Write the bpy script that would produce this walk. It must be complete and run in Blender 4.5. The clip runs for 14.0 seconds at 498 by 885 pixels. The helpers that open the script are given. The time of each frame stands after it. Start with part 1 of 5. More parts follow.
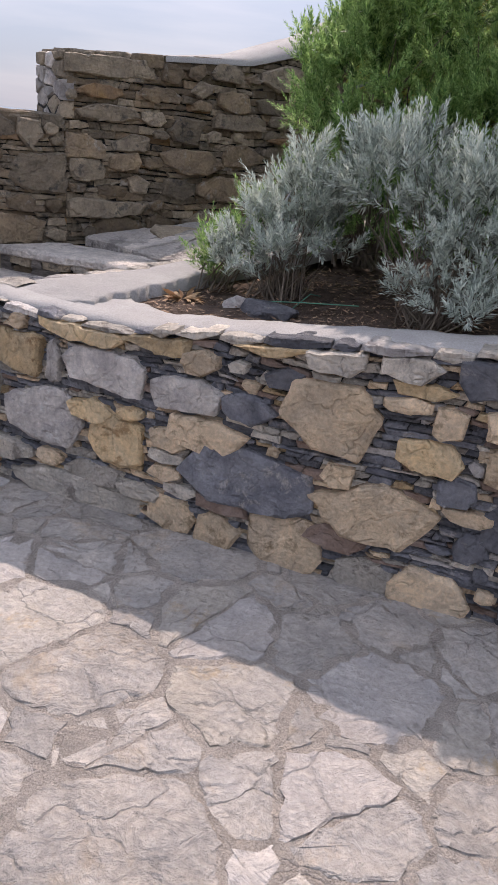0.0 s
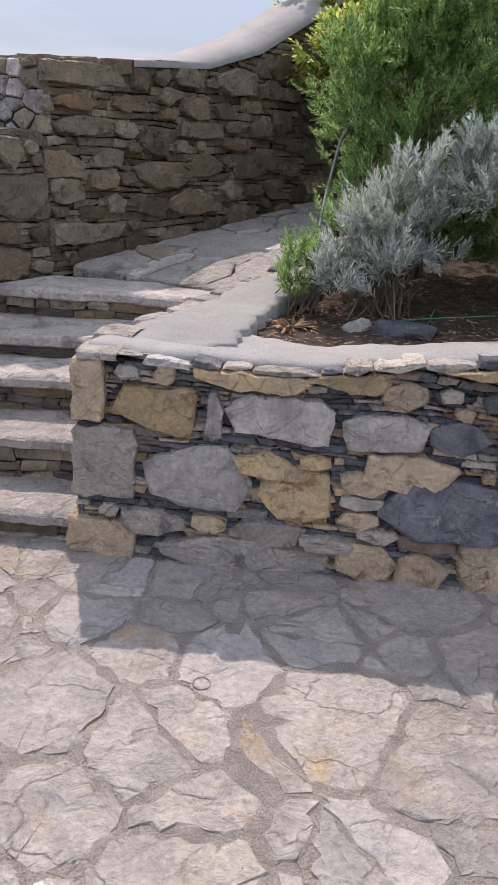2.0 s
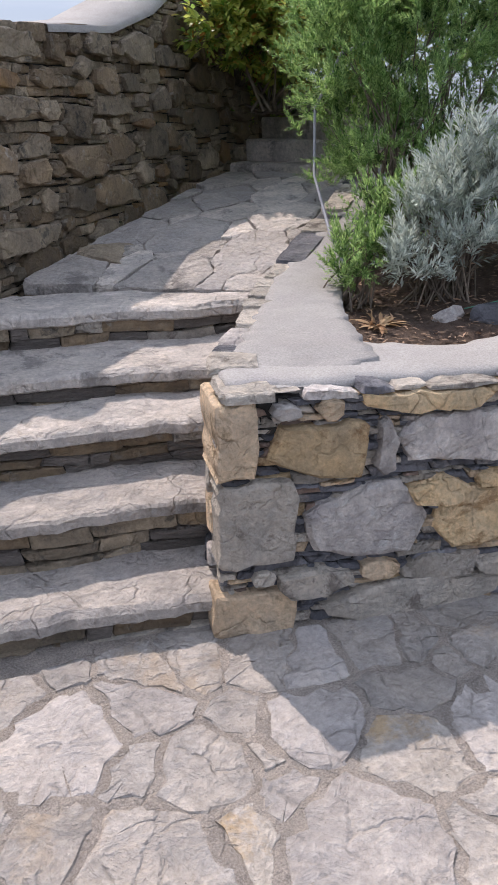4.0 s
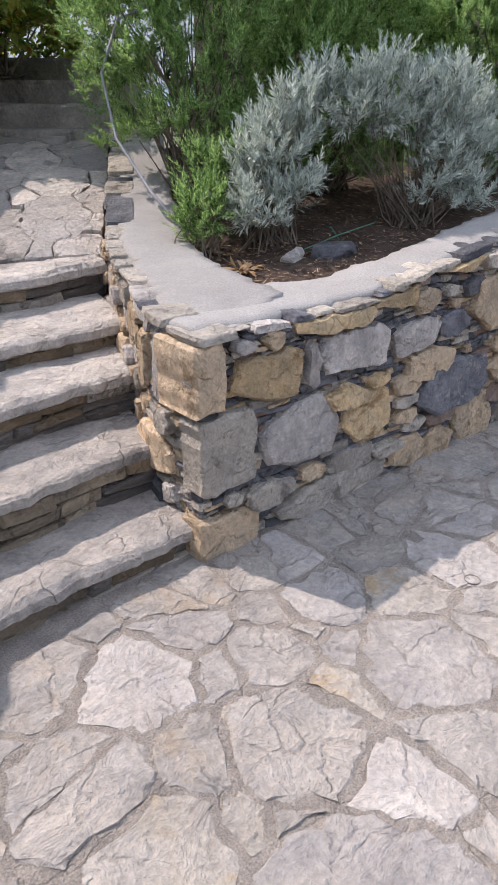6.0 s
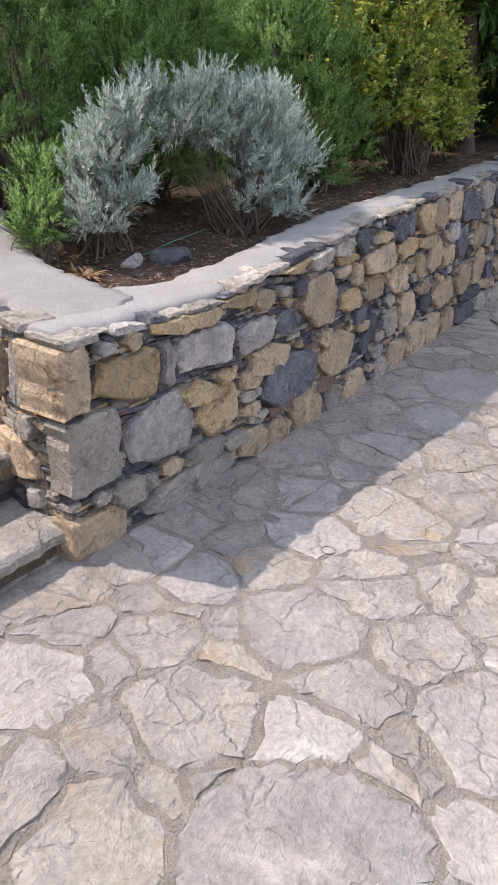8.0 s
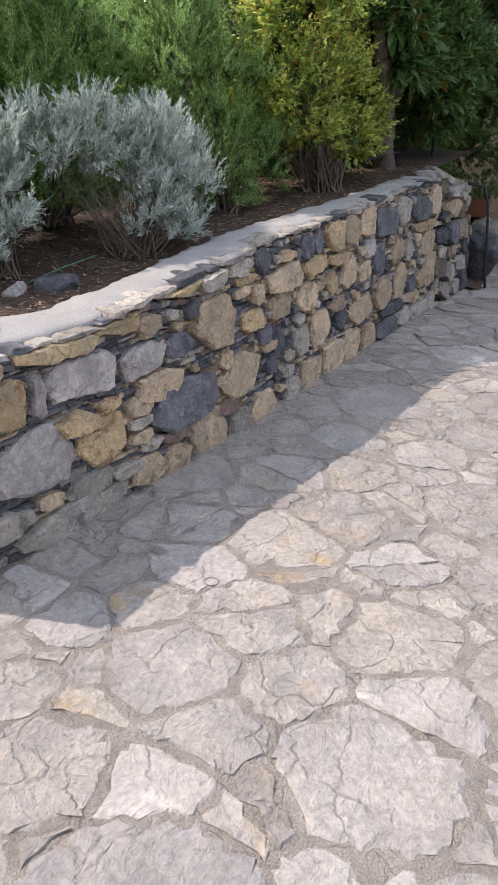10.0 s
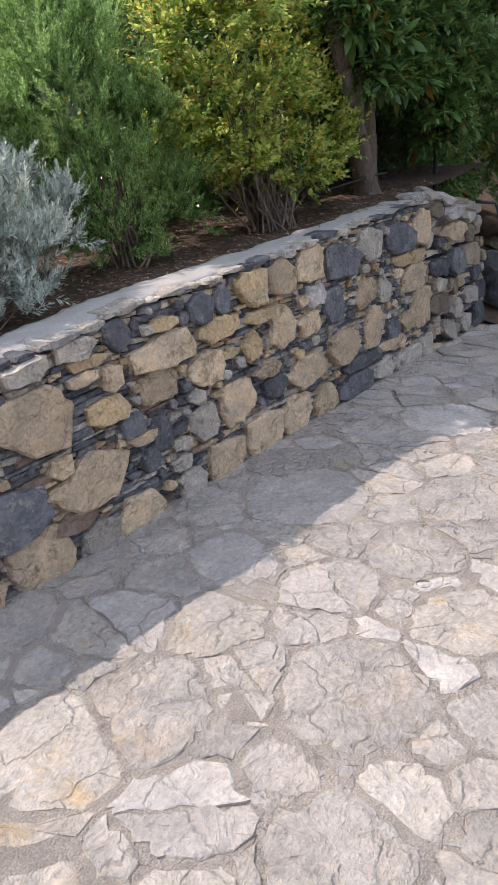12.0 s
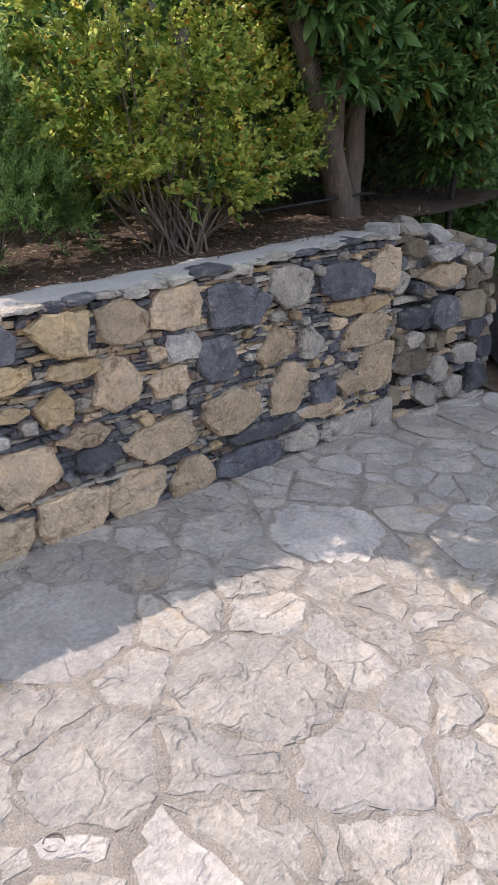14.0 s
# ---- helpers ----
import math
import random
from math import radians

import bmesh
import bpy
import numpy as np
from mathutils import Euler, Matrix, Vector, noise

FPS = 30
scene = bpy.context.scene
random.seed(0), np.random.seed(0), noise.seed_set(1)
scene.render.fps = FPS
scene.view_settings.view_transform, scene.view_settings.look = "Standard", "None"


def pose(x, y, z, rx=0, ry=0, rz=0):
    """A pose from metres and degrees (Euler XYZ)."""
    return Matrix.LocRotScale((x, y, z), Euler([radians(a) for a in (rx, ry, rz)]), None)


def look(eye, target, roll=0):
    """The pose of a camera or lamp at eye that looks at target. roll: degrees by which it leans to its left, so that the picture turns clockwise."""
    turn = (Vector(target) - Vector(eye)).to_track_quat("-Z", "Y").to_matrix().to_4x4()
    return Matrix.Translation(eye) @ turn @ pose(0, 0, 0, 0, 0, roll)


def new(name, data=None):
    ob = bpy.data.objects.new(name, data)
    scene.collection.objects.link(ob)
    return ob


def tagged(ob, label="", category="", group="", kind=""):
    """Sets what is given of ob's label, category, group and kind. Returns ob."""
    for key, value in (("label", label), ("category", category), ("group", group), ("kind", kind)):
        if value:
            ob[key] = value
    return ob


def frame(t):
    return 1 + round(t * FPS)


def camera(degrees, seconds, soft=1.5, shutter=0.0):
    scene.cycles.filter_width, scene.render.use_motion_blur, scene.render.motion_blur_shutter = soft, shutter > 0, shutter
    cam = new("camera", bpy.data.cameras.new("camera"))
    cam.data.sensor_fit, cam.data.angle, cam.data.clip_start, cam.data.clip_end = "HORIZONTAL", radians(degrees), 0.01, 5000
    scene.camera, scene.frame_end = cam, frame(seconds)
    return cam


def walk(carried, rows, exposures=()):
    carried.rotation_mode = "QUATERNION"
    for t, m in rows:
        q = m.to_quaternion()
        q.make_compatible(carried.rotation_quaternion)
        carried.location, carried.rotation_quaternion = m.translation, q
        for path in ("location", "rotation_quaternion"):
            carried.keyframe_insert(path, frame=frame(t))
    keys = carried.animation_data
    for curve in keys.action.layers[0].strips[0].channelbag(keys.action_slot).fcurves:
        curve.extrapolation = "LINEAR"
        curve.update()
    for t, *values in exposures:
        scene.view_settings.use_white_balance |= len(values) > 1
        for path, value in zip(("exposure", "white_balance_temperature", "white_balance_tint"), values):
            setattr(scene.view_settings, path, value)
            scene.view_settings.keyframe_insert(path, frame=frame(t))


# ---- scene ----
cam = camera(37.4, 14.0)
PATH = [
    (0, (0.836, 0.213, 1.553), (0.579, 2.035, 0.768), 5.9),
    (0.5, (0.513, 0.246, 1.537), (0.329, 2.074, 0.748), 6.2),
    (1, (0.102, 0.27, 1.562), (0.049, 2.11, 0.78), 5.2),
    (1.5, (-0.286, 0.392, 1.552), (-0.287, 2.239, 0.784), 0.6),
    (2, (-0.635, 0.483, 1.516), (-0.363, 2.315, 0.76), 3.3),
    (2.5, (-0.952, 0.637, 1.503), (-0.585, 2.452, 0.748), 1.5),
    (2.7, (-1.048, 0.761, 1.485), (-0.647, 2.57, 0.734), 0.9),
    (4.8, (-2.162, 1.573, 1.53), (-0.906, 2.861, 0.656), -1.6),
    (5, (-2.282, 1.64, 1.52), (-0.914, 2.803, 0.638), -2.4),
    (5.5, (-2.489, 1.724, 1.528), (-1.014, 2.739, 0.636), -0.6),
    (6, (-2.587, 1.68, 1.523), (-1.128, 2.725, 0.64), 0.6),
    (6.5, (-2.674, 1.711, 1.537), (-1.138, 2.641, 0.656), 1.9),
    (7, (-2.739, 1.764, 1.535), (-1.124, 2.553, 0.658), 1.7),
    (7.5, (-2.78, 1.775, 1.533), (-1.118, 2.471, 0.666), 2.1),
    (8, (-2.795, 1.759, 1.531), (-1.09, 2.371, 0.684), 3.2),
    (8.2, (-2.783, 1.745, 1.533), (-1.063, 2.328, 0.695), 3.6),
    (10.3, (-2.473, 1.39, 1.537), (-0.71, 1.927, 0.759), 0.4),
    (10.5, (-2.349, 1.346, 1.531), (-0.586, 1.885, 0.755), -1.2),
    (11, (-1.971, 1.246, 1.558), (-0.205, 1.792, 0.794), -1.4),
    (11.5, (-1.615, 1.029, 1.546), (0.13, 1.664, 0.803), -2.5),
    (12, (-1.294, 0.81, 1.557), (0.381, 1.615, 0.819), -3.6),
    (12.5, (-0.881, 0.608, 1.569), (0.807, 1.378, 0.822), -1.5),
    (13, (-0.492, 0.384, 1.583), (1.164, 1.217, 0.832), -1.7),
    (13.5, (-0.131, 0.194, 1.632), (1.42, 1.201, 0.87), 0.0),
    (14, (0.287, 0.158, 1.653), (1.808, 1.202, 0.88), 1.9),
]
EXPOSURES = [(0.0, 1.22, 6800, 22), (2.5, 1.1, 6650, 20), (5.0, 1.28, 6550, 18), (8.0, 1.3, 6600, 18), (11.0, 1.38, 6700, 17), (14.0, 1.54, 6650, 17)]
walk(cam, [(t, look(eye, target, roll)) for t, eye, target, roll in PATH], EXPOSURES)

# ---- world, sun, exposure ----
SUN_ELEV, SUN_DIR = 51.0, Vector((0.087, -0.80, -1.0))
world = bpy.data.worlds.new("sky")
scene.world = world
world.use_nodes = True
wn, wl = world.node_tree.nodes, world.node_tree.links
sky = wn.new("ShaderNodeTexSky")
sky.sky_type, sky.sun_disc = "NISHITA", False
sky.sun_elevation, sky.sun_rotation = radians(SUN_ELEV), radians(-6)
sky.air_density, sky.dust_density = 1.0, 1.5
bg = wn["Background"]
wc = wn.new("ShaderNodeTexCoord")
wm = wn.new("ShaderNodeMapping")
wm.inputs["Scale"].default_value = (1.2, 1.2, 9.0)
wnz = wn.new("ShaderNodeTexNoise")
wnz.inputs["Scale"].default_value, wnz.inputs["Detail"].default_value = 2.2, 6.0
wr = wn.new("ShaderNodeMapRange")
wr.inputs["From Min"].default_value, wr.inputs["From Max"].default_value = 0.42, 0.66
wr.inputs["To Min"].default_value, wr.inputs["To Max"].default_value = 0.0, 1.0
wmix = wn.new("ShaderNodeMix")
wmix.data_type = "RGBA"
wmix.inputs["B"].default_value = (2.55, 2.85, 3.35, 1)
wmix.inputs["A"].default_value = (1.85, 2.3, 2.95, 1)
wveil = wn.new("ShaderNodeMix")
wveil.data_type = "RGBA"
wveil.inputs["Factor"].default_value = 0.93
wl.new(wc.outputs["Generated"], wm.inputs["Vector"])
wl.new(wm.outputs["Vector"], wnz.inputs["Vector"])
wl.new(wnz.outputs["Fac"], wr.inputs["Value"])
wl.new(wr.outputs["Result"], wmix.inputs["Factor"])
wl.new(sky.outputs["Color"], wveil.inputs["A"])
# a cloudy sky grows brighter from the horizon towards the zenith
wsep = wn.new("ShaderNodeSeparateXYZ")
wup = wn.new("ShaderNodeMapRange")
for key, value in (("From Min", 0.0), ("From Max", 0.7), ("To Min", 0.55), ("To Max", 1.35)):
    wup.inputs[key].default_value = value
wscale = wn.new("ShaderNodeVectorMath")
wscale.operation = "SCALE"
wl.new(wc.outputs["Generated"], wsep.inputs["Vector"])
wl.new(wsep.outputs["Z"], wup.inputs["Value"])
wl.new(wmix.outputs["Result"], wscale.inputs[0])
wl.new(wup.outputs["Result"], wscale.inputs["Scale"])
wl.new(wscale.outputs["Vector"], wveil.inputs["B"])
wl.new(wveil.outputs["Result"], bg.inputs["Color"])
bg.inputs["Strength"].default_value = 0.15
sun = new("sun", bpy.data.lights.new("sun", "SUN"))
sun.data.energy, sun.data.angle, sun.data.color = 1.95, radians(0.6), (1.0, 0.93, 0.85)
sun.matrix_world = SUN_DIR.to_track_quat("-Z", "Y").to_matrix().to_4x4()

rng = random.Random(7)


# ---- materials ----
RECIPES = {}


def material(name, c1, c2, scale=6.0, rough=0.85, bump=0.5, fine=60.0, spots=None, spot_size=9.0, vary=0.25, island=False,
             stretch=(1, 1, 1), cracks=0.0, bump_dist=0.05, layered=1.0, contrast=0.20):
    """Mottled surface: two colours in clouds, fine grain, optional pale or dark blotches, relief, and a shade per piece."""
    RECIPES[name] = dict(c1=c1, c2=c2, scale=scale, rough=rough, bump=bump, fine=fine, spots=spots, spot_size=spot_size, vary=vary,
                         stretch=stretch, cracks=cracks, bump_dist=bump_dist, layered=layered, contrast=contrast)
    m = bpy.data.materials.new(name)
    m.use_nodes = True
    nd, ln = m.node_tree.nodes, m.node_tree.links
    bsdf = nd["Principled BSDF"]
    bsdf.inputs["Roughness"].default_value = rough
    bsdf.inputs["Specular IOR Level"].default_value = 0.3
    tc = nd.new("ShaderNodeTexCoord")
    geo = nd.new("ShaderNodeNewGeometry")
    oi = nd.new("ShaderNodeObjectInfo")
    rnd = geo.outputs["Random Per Island"] if island else oi.outputs["Random"]
    off = nd.new("ShaderNodeVectorMath")
    off.operation = "MULTIPLY_ADD"
    off.inputs[1].default_value = stretch
    comb = nd.new("ShaderNodeCombineXYZ")
    mul = nd.new("ShaderNodeMath")
    mul.operation = "MULTIPLY"
    mul.inputs[1].default_value = 37.0
    ln.new(rnd, mul.inputs[0])
    ln.new(mul.outputs[0], comb.inputs[0])
    ln.new(mul.outputs[0], comb.inputs[2])
    ln.new(tc.outputs["Object"], off.inputs[0])
    ln.new(comb.outputs[0], off.inputs[2])
    vec = off.outputs[0]

    def tex(s, d=6.0, r=0.6, dist=0.0):
        n = nd.new("ShaderNodeTexNoise")
        n.inputs["Scale"].default_value, n.inputs["Detail"].default_value = s, d
        n.inputs["Roughness"].default_value, n.inputs["Distortion"].default_value = r, dist
        ln.new(vec, n.inputs["Vector"])
        return n.outputs["Fac"]

    def span(src, a, b, lo=0.0, hi=1.0):
        n = nd.new("ShaderNodeMapRange")
        for k, v in zip(("From Min", "From Max", "To Min", "To Max"), (a, b, lo, hi)):
            n.inputs[k].default_value = v
        ln.new(src, n.inputs["Value"])
        return n.outputs["Result"]

    def mix(fac, a, b, mode="MIX"):
        n = nd.new("ShaderNodeMix")
        n.data_type, n.blend_type = "RGBA", mode
        for k, v in (("Factor", fac), ("A", a), ("B", b)):
            if isinstance(v, (tuple, float)):
                n.inputs[k].default_value = (*v, 1) if isinstance(v, tuple) else v
            else:
                ln.new(v, n.inputs[k])
        return n.outputs["Result"]

    big = tex(scale, 5, 0.6, 0.6)
    grain = tex(fine, 4, 0.7)
    col = mix(span(big, 0.35, 0.65), c1, c2)
    if spots:
        col = mix(span(tex(spot_size, 8, 0.7, 0.3), 0.56, 0.64, 0, 0.85), col, spots)
    if layered:
        # split layers: each level of the broken face has a shade and an edge of its own
        lev = nd.new("ShaderNodeMapRange")
        lev.interpolation_type = "STEPPED"
        lev.inputs["From Min"].default_value, lev.inputs["From Max"].default_value = 0.25, 0.75
        lev.inputs["Steps"].default_value = 13
        ln.new(tex(scale * 1.1, 5, 0.5, 0.9), lev.inputs["Value"])
        lv = span(lev.outputs["Result"], 0, 1, 1 - 0.11 * layered, 1 + 0.11 * layered)
        flake = nd.new("ShaderNodeMapRange")
        flake.interpolation_type = "STEPPED"
        flake.inputs["From Min"].default_value, flake.inputs["From Max"].default_value = 0.3, 0.7
        flake.inputs["Steps"].default_value = 6
        ln.new(tex(scale * 3.6, 4, 0.55, 1.4), flake.inputs["Value"])
        cl = nd.new("ShaderNodeCombineColor")
        for i in range(3):
            ln.new(lv, cl.inputs[i])
        col = mix(1.0, col, cl.outputs[0], "MULTIPLY")
        # hairline cracks, broken off here and there; darkening also paints ledges' shadow lines
        vo = nd.new("ShaderNodeTexVoronoi")
        vo.feature = "DISTANCE_TO_EDGE"
        vo.inputs["Scale"].default_value = scale * 1.1
        wv = nd.new("ShaderNodeVectorMath")
        wv.operation = "MULTIPLY_ADD"
        wv.inputs[1].default_value = (0.5 / scale,) * 3
        wz = nd.new("ShaderNodeTexNoise")
        wz.inputs["Scale"].default_value, wz.inputs["Detail"].default_value = scale * 2.2, 6
        ln.new(vec, wz.inputs["Vector"])
        ln.new(wz.outputs["Color"], wv.inputs[0])
        ln.new(vec, wv.inputs[2])
        ln.new(wv.outputs[0], vo.inputs["Vector"])
        ck = nd.new("ShaderNodeMath")
        ck.operation = "ADD"
        ln.new(span(vo.outputs["Distance"], 0.0, 0.035), ck.inputs[0])
        ln.new(span(tex(scale * 1.3, 3), 0.47, 0.53), ck.inputs[1])
        ck.use_clamp = True
        crack = ck.outputs[0]
        crack_shade = span(crack, 0, 1, 0.88, 1.0)
        cd = nd.new("ShaderNodeCombineColor")
        for i in range(3):
            ln.new(crack_shade, cd.inputs[i])
        col = mix(1.0, col, cd.outputs[0], "MULTIPLY")
    g = span(grain, 0.3, 0.7, 1 - contrast, 1 + contrast)
    cg = nd.new("ShaderNodeCombineColor")
    for i in range(3):
        ln.new(g, cg.inputs[i])
    col = mix(1.0, col, cg.outputs[0], "MULTIPLY")
    hsv = nd.new("ShaderNodeHueSaturation")
    ln.new(span(rnd, 0, 1, 1 - vary, 1 + vary), hsv.inputs["Value"])
    ln.new(col, hsv.inputs["Color"])
    ln.new(hsv.outputs["Color"], bsdf.inputs["Base Color"])
    if bump:
        add = nd.new("ShaderNodeMath")
        add.operation = "MULTIPLY_ADD"
        add.inputs[1].default_value = 0.35
        ln.new(grain, add.inputs[0])
        ln.new(tex(scale * 2.3, 8, 0.65, 0.8), add.inputs[2])
        h = add.outputs[0]
        if layered:
            for src, k in ((lev.outputs["Result"], cracks * 1.6 + 0.7), (flake.outputs["Result"], 0.22 + 0.22 * cracks), (crack, 0.2)):
                a2 = nd.new("ShaderNodeMath")
                a2.operation = "MULTIPLY_ADD"
                a2.inputs[1].default_value = k
                ln.new(src, a2.inputs[0])
                ln.new(h, a2.inputs[2])
                h = a2.outputs[0]
        bp = nd.new("ShaderNodeBump")
        bp.inputs["Strength"].default_value, bp.inputs["Distance"].default_value = bump, bump_dist
        ln.new(h, bp.inputs["Height"])
        ln.new(bp.outputs["Normal"], bsdf.inputs["Normal"])
    return m


def per_island(m):
    """The same stone for many pieces in one mesh, with a shade for each."""
    name = m.name + " slivers"
    return bpy.data.materials[name] if name in bpy.data.materials else material(name, island=True, **RECIPES[m.name])


def leaf_material(name, c1, c2, rough=0.55, through_light=0.3, old=None, spec=0.35):
    m = bpy.data.materials.new(name)
    m.use_nodes = True
    nd, ln = m.node_tree.nodes, m.node_tree.links
    bsdf, out = nd["Principled BSDF"], nd["Material Output"]
    bsdf.inputs["Roughness"].default_value = rough
    bsdf.inputs["Specular IOR Level"].default_value = spec
    geo = nd.new("ShaderNodeNewGeometry")
    ramp = nd.new("ShaderNodeValToRGB")
    ramp.color_ramp.elements[0].color, ramp.color_ramp.elements[1].color = (*c1, 1), (*c2, 1)
    if old:
        ramp.color_ramp.elements[1].position = 0.9
        e = ramp.color_ramp.elements.new(0.965)
        e.color = (*old, 1)
    tr = nd.new("ShaderNodeBsdfTranslucent")
    mixs = nd.new("ShaderNodeMixShader")
    mixs.inputs[0].default_value = through_light
    ln.new(geo.outputs["Random Per Island"], ramp.inputs["Fac"])
    ln.new(ramp.outputs["Color"], bsdf.inputs["Base Color"])
    ln.new(ramp.outputs["Color"], tr.inputs["Color"])
    ln.new(bsdf.outputs[0], mixs.inputs[1])
    ln.new(tr.outputs[0], mixs.inputs[2])
    ln.new(mixs.outputs[0], out.inputs["Surface"])
    return m


M_OCHRE = material("ochre stone", (0.704, 0.496, 0.272), (0.571, 0.433, 0.272), 6, spots=(0.33, 0.19, 0.09), bump=1.0, contrast=0.2, layered=1.7, cracks=0.5)
M_TAN = material("tan stone", (0.801, 0.588, 0.381), (0.607, 0.471, 0.334), 6, spots=(0.36, 0.25, 0.15), bump=1.0, contrast=0.2, layered=1.7, cracks=0.5)
M_GREY = material("grey stone", (0.509, 0.459, 0.397), (0.632, 0.548, 0.451), 7, spots=(0.24, 0.20, 0.17), bump=1.0, contrast=0.2, layered=1.7, cracks=0.5)
M_SLATE = material("blue slate", (0.128, 0.128, 0.147), (0.243, 0.238, 0.250), 7, rough=0.65, spots=(0.40, 0.36, 0.33), bump=1.0, vary=0.4, contrast=0.2, layered=1.7, cracks=0.5)
M_BROWN = material("brown stone", (0.24, 0.16, 0.12), (0.31, 0.23, 0.19), 7, bump=0.8)
M_PALE = material("pale lichen stone", (0.701, 0.634, 0.568), (0.421, 0.377, 0.357), 8, spots=(0.66, 0.63, 0.59), spot_size=14, bump=0.9, contrast=0.2, layered=1.7, cracks=0.5)
M_OLD1 = material("weathered grey stone", (0.262, 0.214, 0.159), (0.393, 0.312, 0.218), 6, spots=(0.11, 0.10, 0.085), bump=0.9, vary=0.4, contrast=0.2, layered=1.7, cracks=0.5)
M_OLD2 = material("weathered brown stone", (0.327, 0.238, 0.147), (0.223, 0.171, 0.120), 6, spots=(0.34, 0.30, 0.25), bump=0.9, vary=0.4, contrast=0.2, layered=1.7, cracks=0.5)
M_OLD3 = material("weathered rust stone", (0.33, 0.20, 0.09), (0.25, 0.17, 0.11), 6, bump=0.9)
M_MORTAR = material("dark mortar", (0.035, 0.032, 0.030), (0.060, 0.055, 0.050), 12, bump=0.8)
M_CEMENT = material("grey cement coping", (0.333, 0.315, 0.293), (0.279, 0.261, 0.243), 4, rough=0.9, bump=0.4, fine=140, spots=(0.29, 0.27, 0.255), spot_size=3.0, layered=0, contrast=0.22)
M_FLAG = material("pale flagstone", (0.449, 0.395, 0.341), (0.361, 0.331, 0.303), 4.0, rough=0.8, spots=(0.42, 0.34, 0.26), spot_size=2.2, bump=1.0, cracks=0.8, vary=0.12, bump_dist=0.042, fine=45, contrast=0.22, layered=1.5)
M_FLAG2 = material("blue grey flagstone", (0.386, 0.354, 0.330), (0.425, 0.377, 0.335), 3.6, rough=0.75, spots=(0.52, 0.47, 0.42), spot_size=3, bump=0.8, cracks=0.4, vary=0.14, bump_dist=0.042, fine=45, contrast=0.22, layered=1.5)
M_FLAG3 = material("warm flagstone", (0.439, 0.385, 0.322), (0.400, 0.361, 0.322), 4, rough=0.8, spots=(0.42, 0.30, 0.17), spot_size=2.5, bump=0.9, cracks=0.7, vary=0.1, bump_dist=0.042, fine=45, contrast=0.22, layered=1.5)
M_JOINT = material("sandy joint mortar", (0.449, 0.387, 0.331), (0.348, 0.303, 0.264), 7, rough=0.95, fine=170, bump=1.0, spots=(0.33, 0.285, 0.245), spot_size=5, contrast=0.35)
M_STEP = material("step slate", (0.619, 0.547, 0.478), (0.455, 0.412, 0.374), 4.5, rough=0.8, bump=1.0, cracks=0.7, spots=(0.25, 0.225, 0.205), spot_size=4, bump_dist=0.042, fine=45, contrast=0.22, layered=1.5)
M_RISER = material("step riser stone", (0.230, 0.196, 0.172), (0.322, 0.282, 0.247), 8, bump=0.9, stretch=(1, 1, 3.5), cracks=0.5)
M_SOIL = material("brown soil", (0.12, 0.08, 0.058), (0.19, 0.13, 0.095), 14, rough=0.95, bump=1.0, fine=120, layered=0)
M_MULCH = material("dry needles", (0.34, 0.22, 0.14), (0.20, 0.13, 0.085), 20, vary=0.5, island=True, bump=0, layered=0)
M_BARK = material("grey brown bark", (0.255, 0.195, 0.150), (0.150, 0.120, 0.098), 14, bump=0.9, stretch=(1, 1, 0.3), layered=0)
M_TWIG = material("dry twig", (0.22, 0.175, 0.13), (0.14, 0.11, 0.085), 20, bump=0.2, island=True, vary=0.3, layered=0)
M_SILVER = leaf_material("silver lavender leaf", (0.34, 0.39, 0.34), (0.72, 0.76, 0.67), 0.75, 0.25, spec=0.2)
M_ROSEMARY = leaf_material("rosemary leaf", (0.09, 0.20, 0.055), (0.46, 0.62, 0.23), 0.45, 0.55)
# older inner leaves, their green darkened to paint the shade between tufts
M_ROSEMARY_SHADE = leaf_material("shaded inner rosemary leaf", (0.03, 0.075, 0.02), (0.11, 0.19, 0.06), 0.5, 0.4)
# older lavender leaves in a dimmed silver that stands for shade inside the clump
M_SILVER_SHADE = leaf_material("shaded inner lavender leaf", (0.16, 0.18, 0.15), (0.36, 0.39, 0.33), 0.75, 0.2, spec=0.2)
M_YELLOW = leaf_material("yellow green leaf", (0.14, 0.28, 0.055), (0.72, 0.72, 0.20), 0.35, 0.6, old=(0.48, 0.24, 0.06))
M_DARK = leaf_material("dark glossy leaf", (0.05, 0.11, 0.035), (0.20, 0.34, 0.10), 0.3, 0.35, old=(0.22, 0.13, 0.02))
M_FLOWER = leaf_material("cream flower", (0.55, 0.55, 0.36), (0.75, 0.74, 0.60), 0.6, 0.3)
M_DRY = leaf_material("dry reddish leaf", (0.30, 0.16, 0.08), (0.42, 0.28, 0.15), 0.7, 0.2)
M_GRASS = leaf_material("grass blade", (0.09, 0.14, 0.04), (0.2, 0.24, 0.1), 0.5, 0.3)
M_HOSE = material("grey hose", (0.30, 0.29, 0.30), (0.24, 0.235, 0.25), 30, rough=0.5, bump=0.1, layered=0)
M_BLACK = material("black rubber", (0.02, 0.02, 0.022), (0.03, 0.03, 0.03), 30, rough=0.5, bump=0.1, layered=0)
M_IRON = material("rusty iron", (0.06, 0.05, 0.045), (0.035, 0.03, 0.03), 30, rough=0.6, bump=0.3, layered=0)
M_CLAY = material("terracotta", (0.30, 0.11, 0.06), (0.22, 0.09, 0.055), 8, bump=0.3, layered=0)
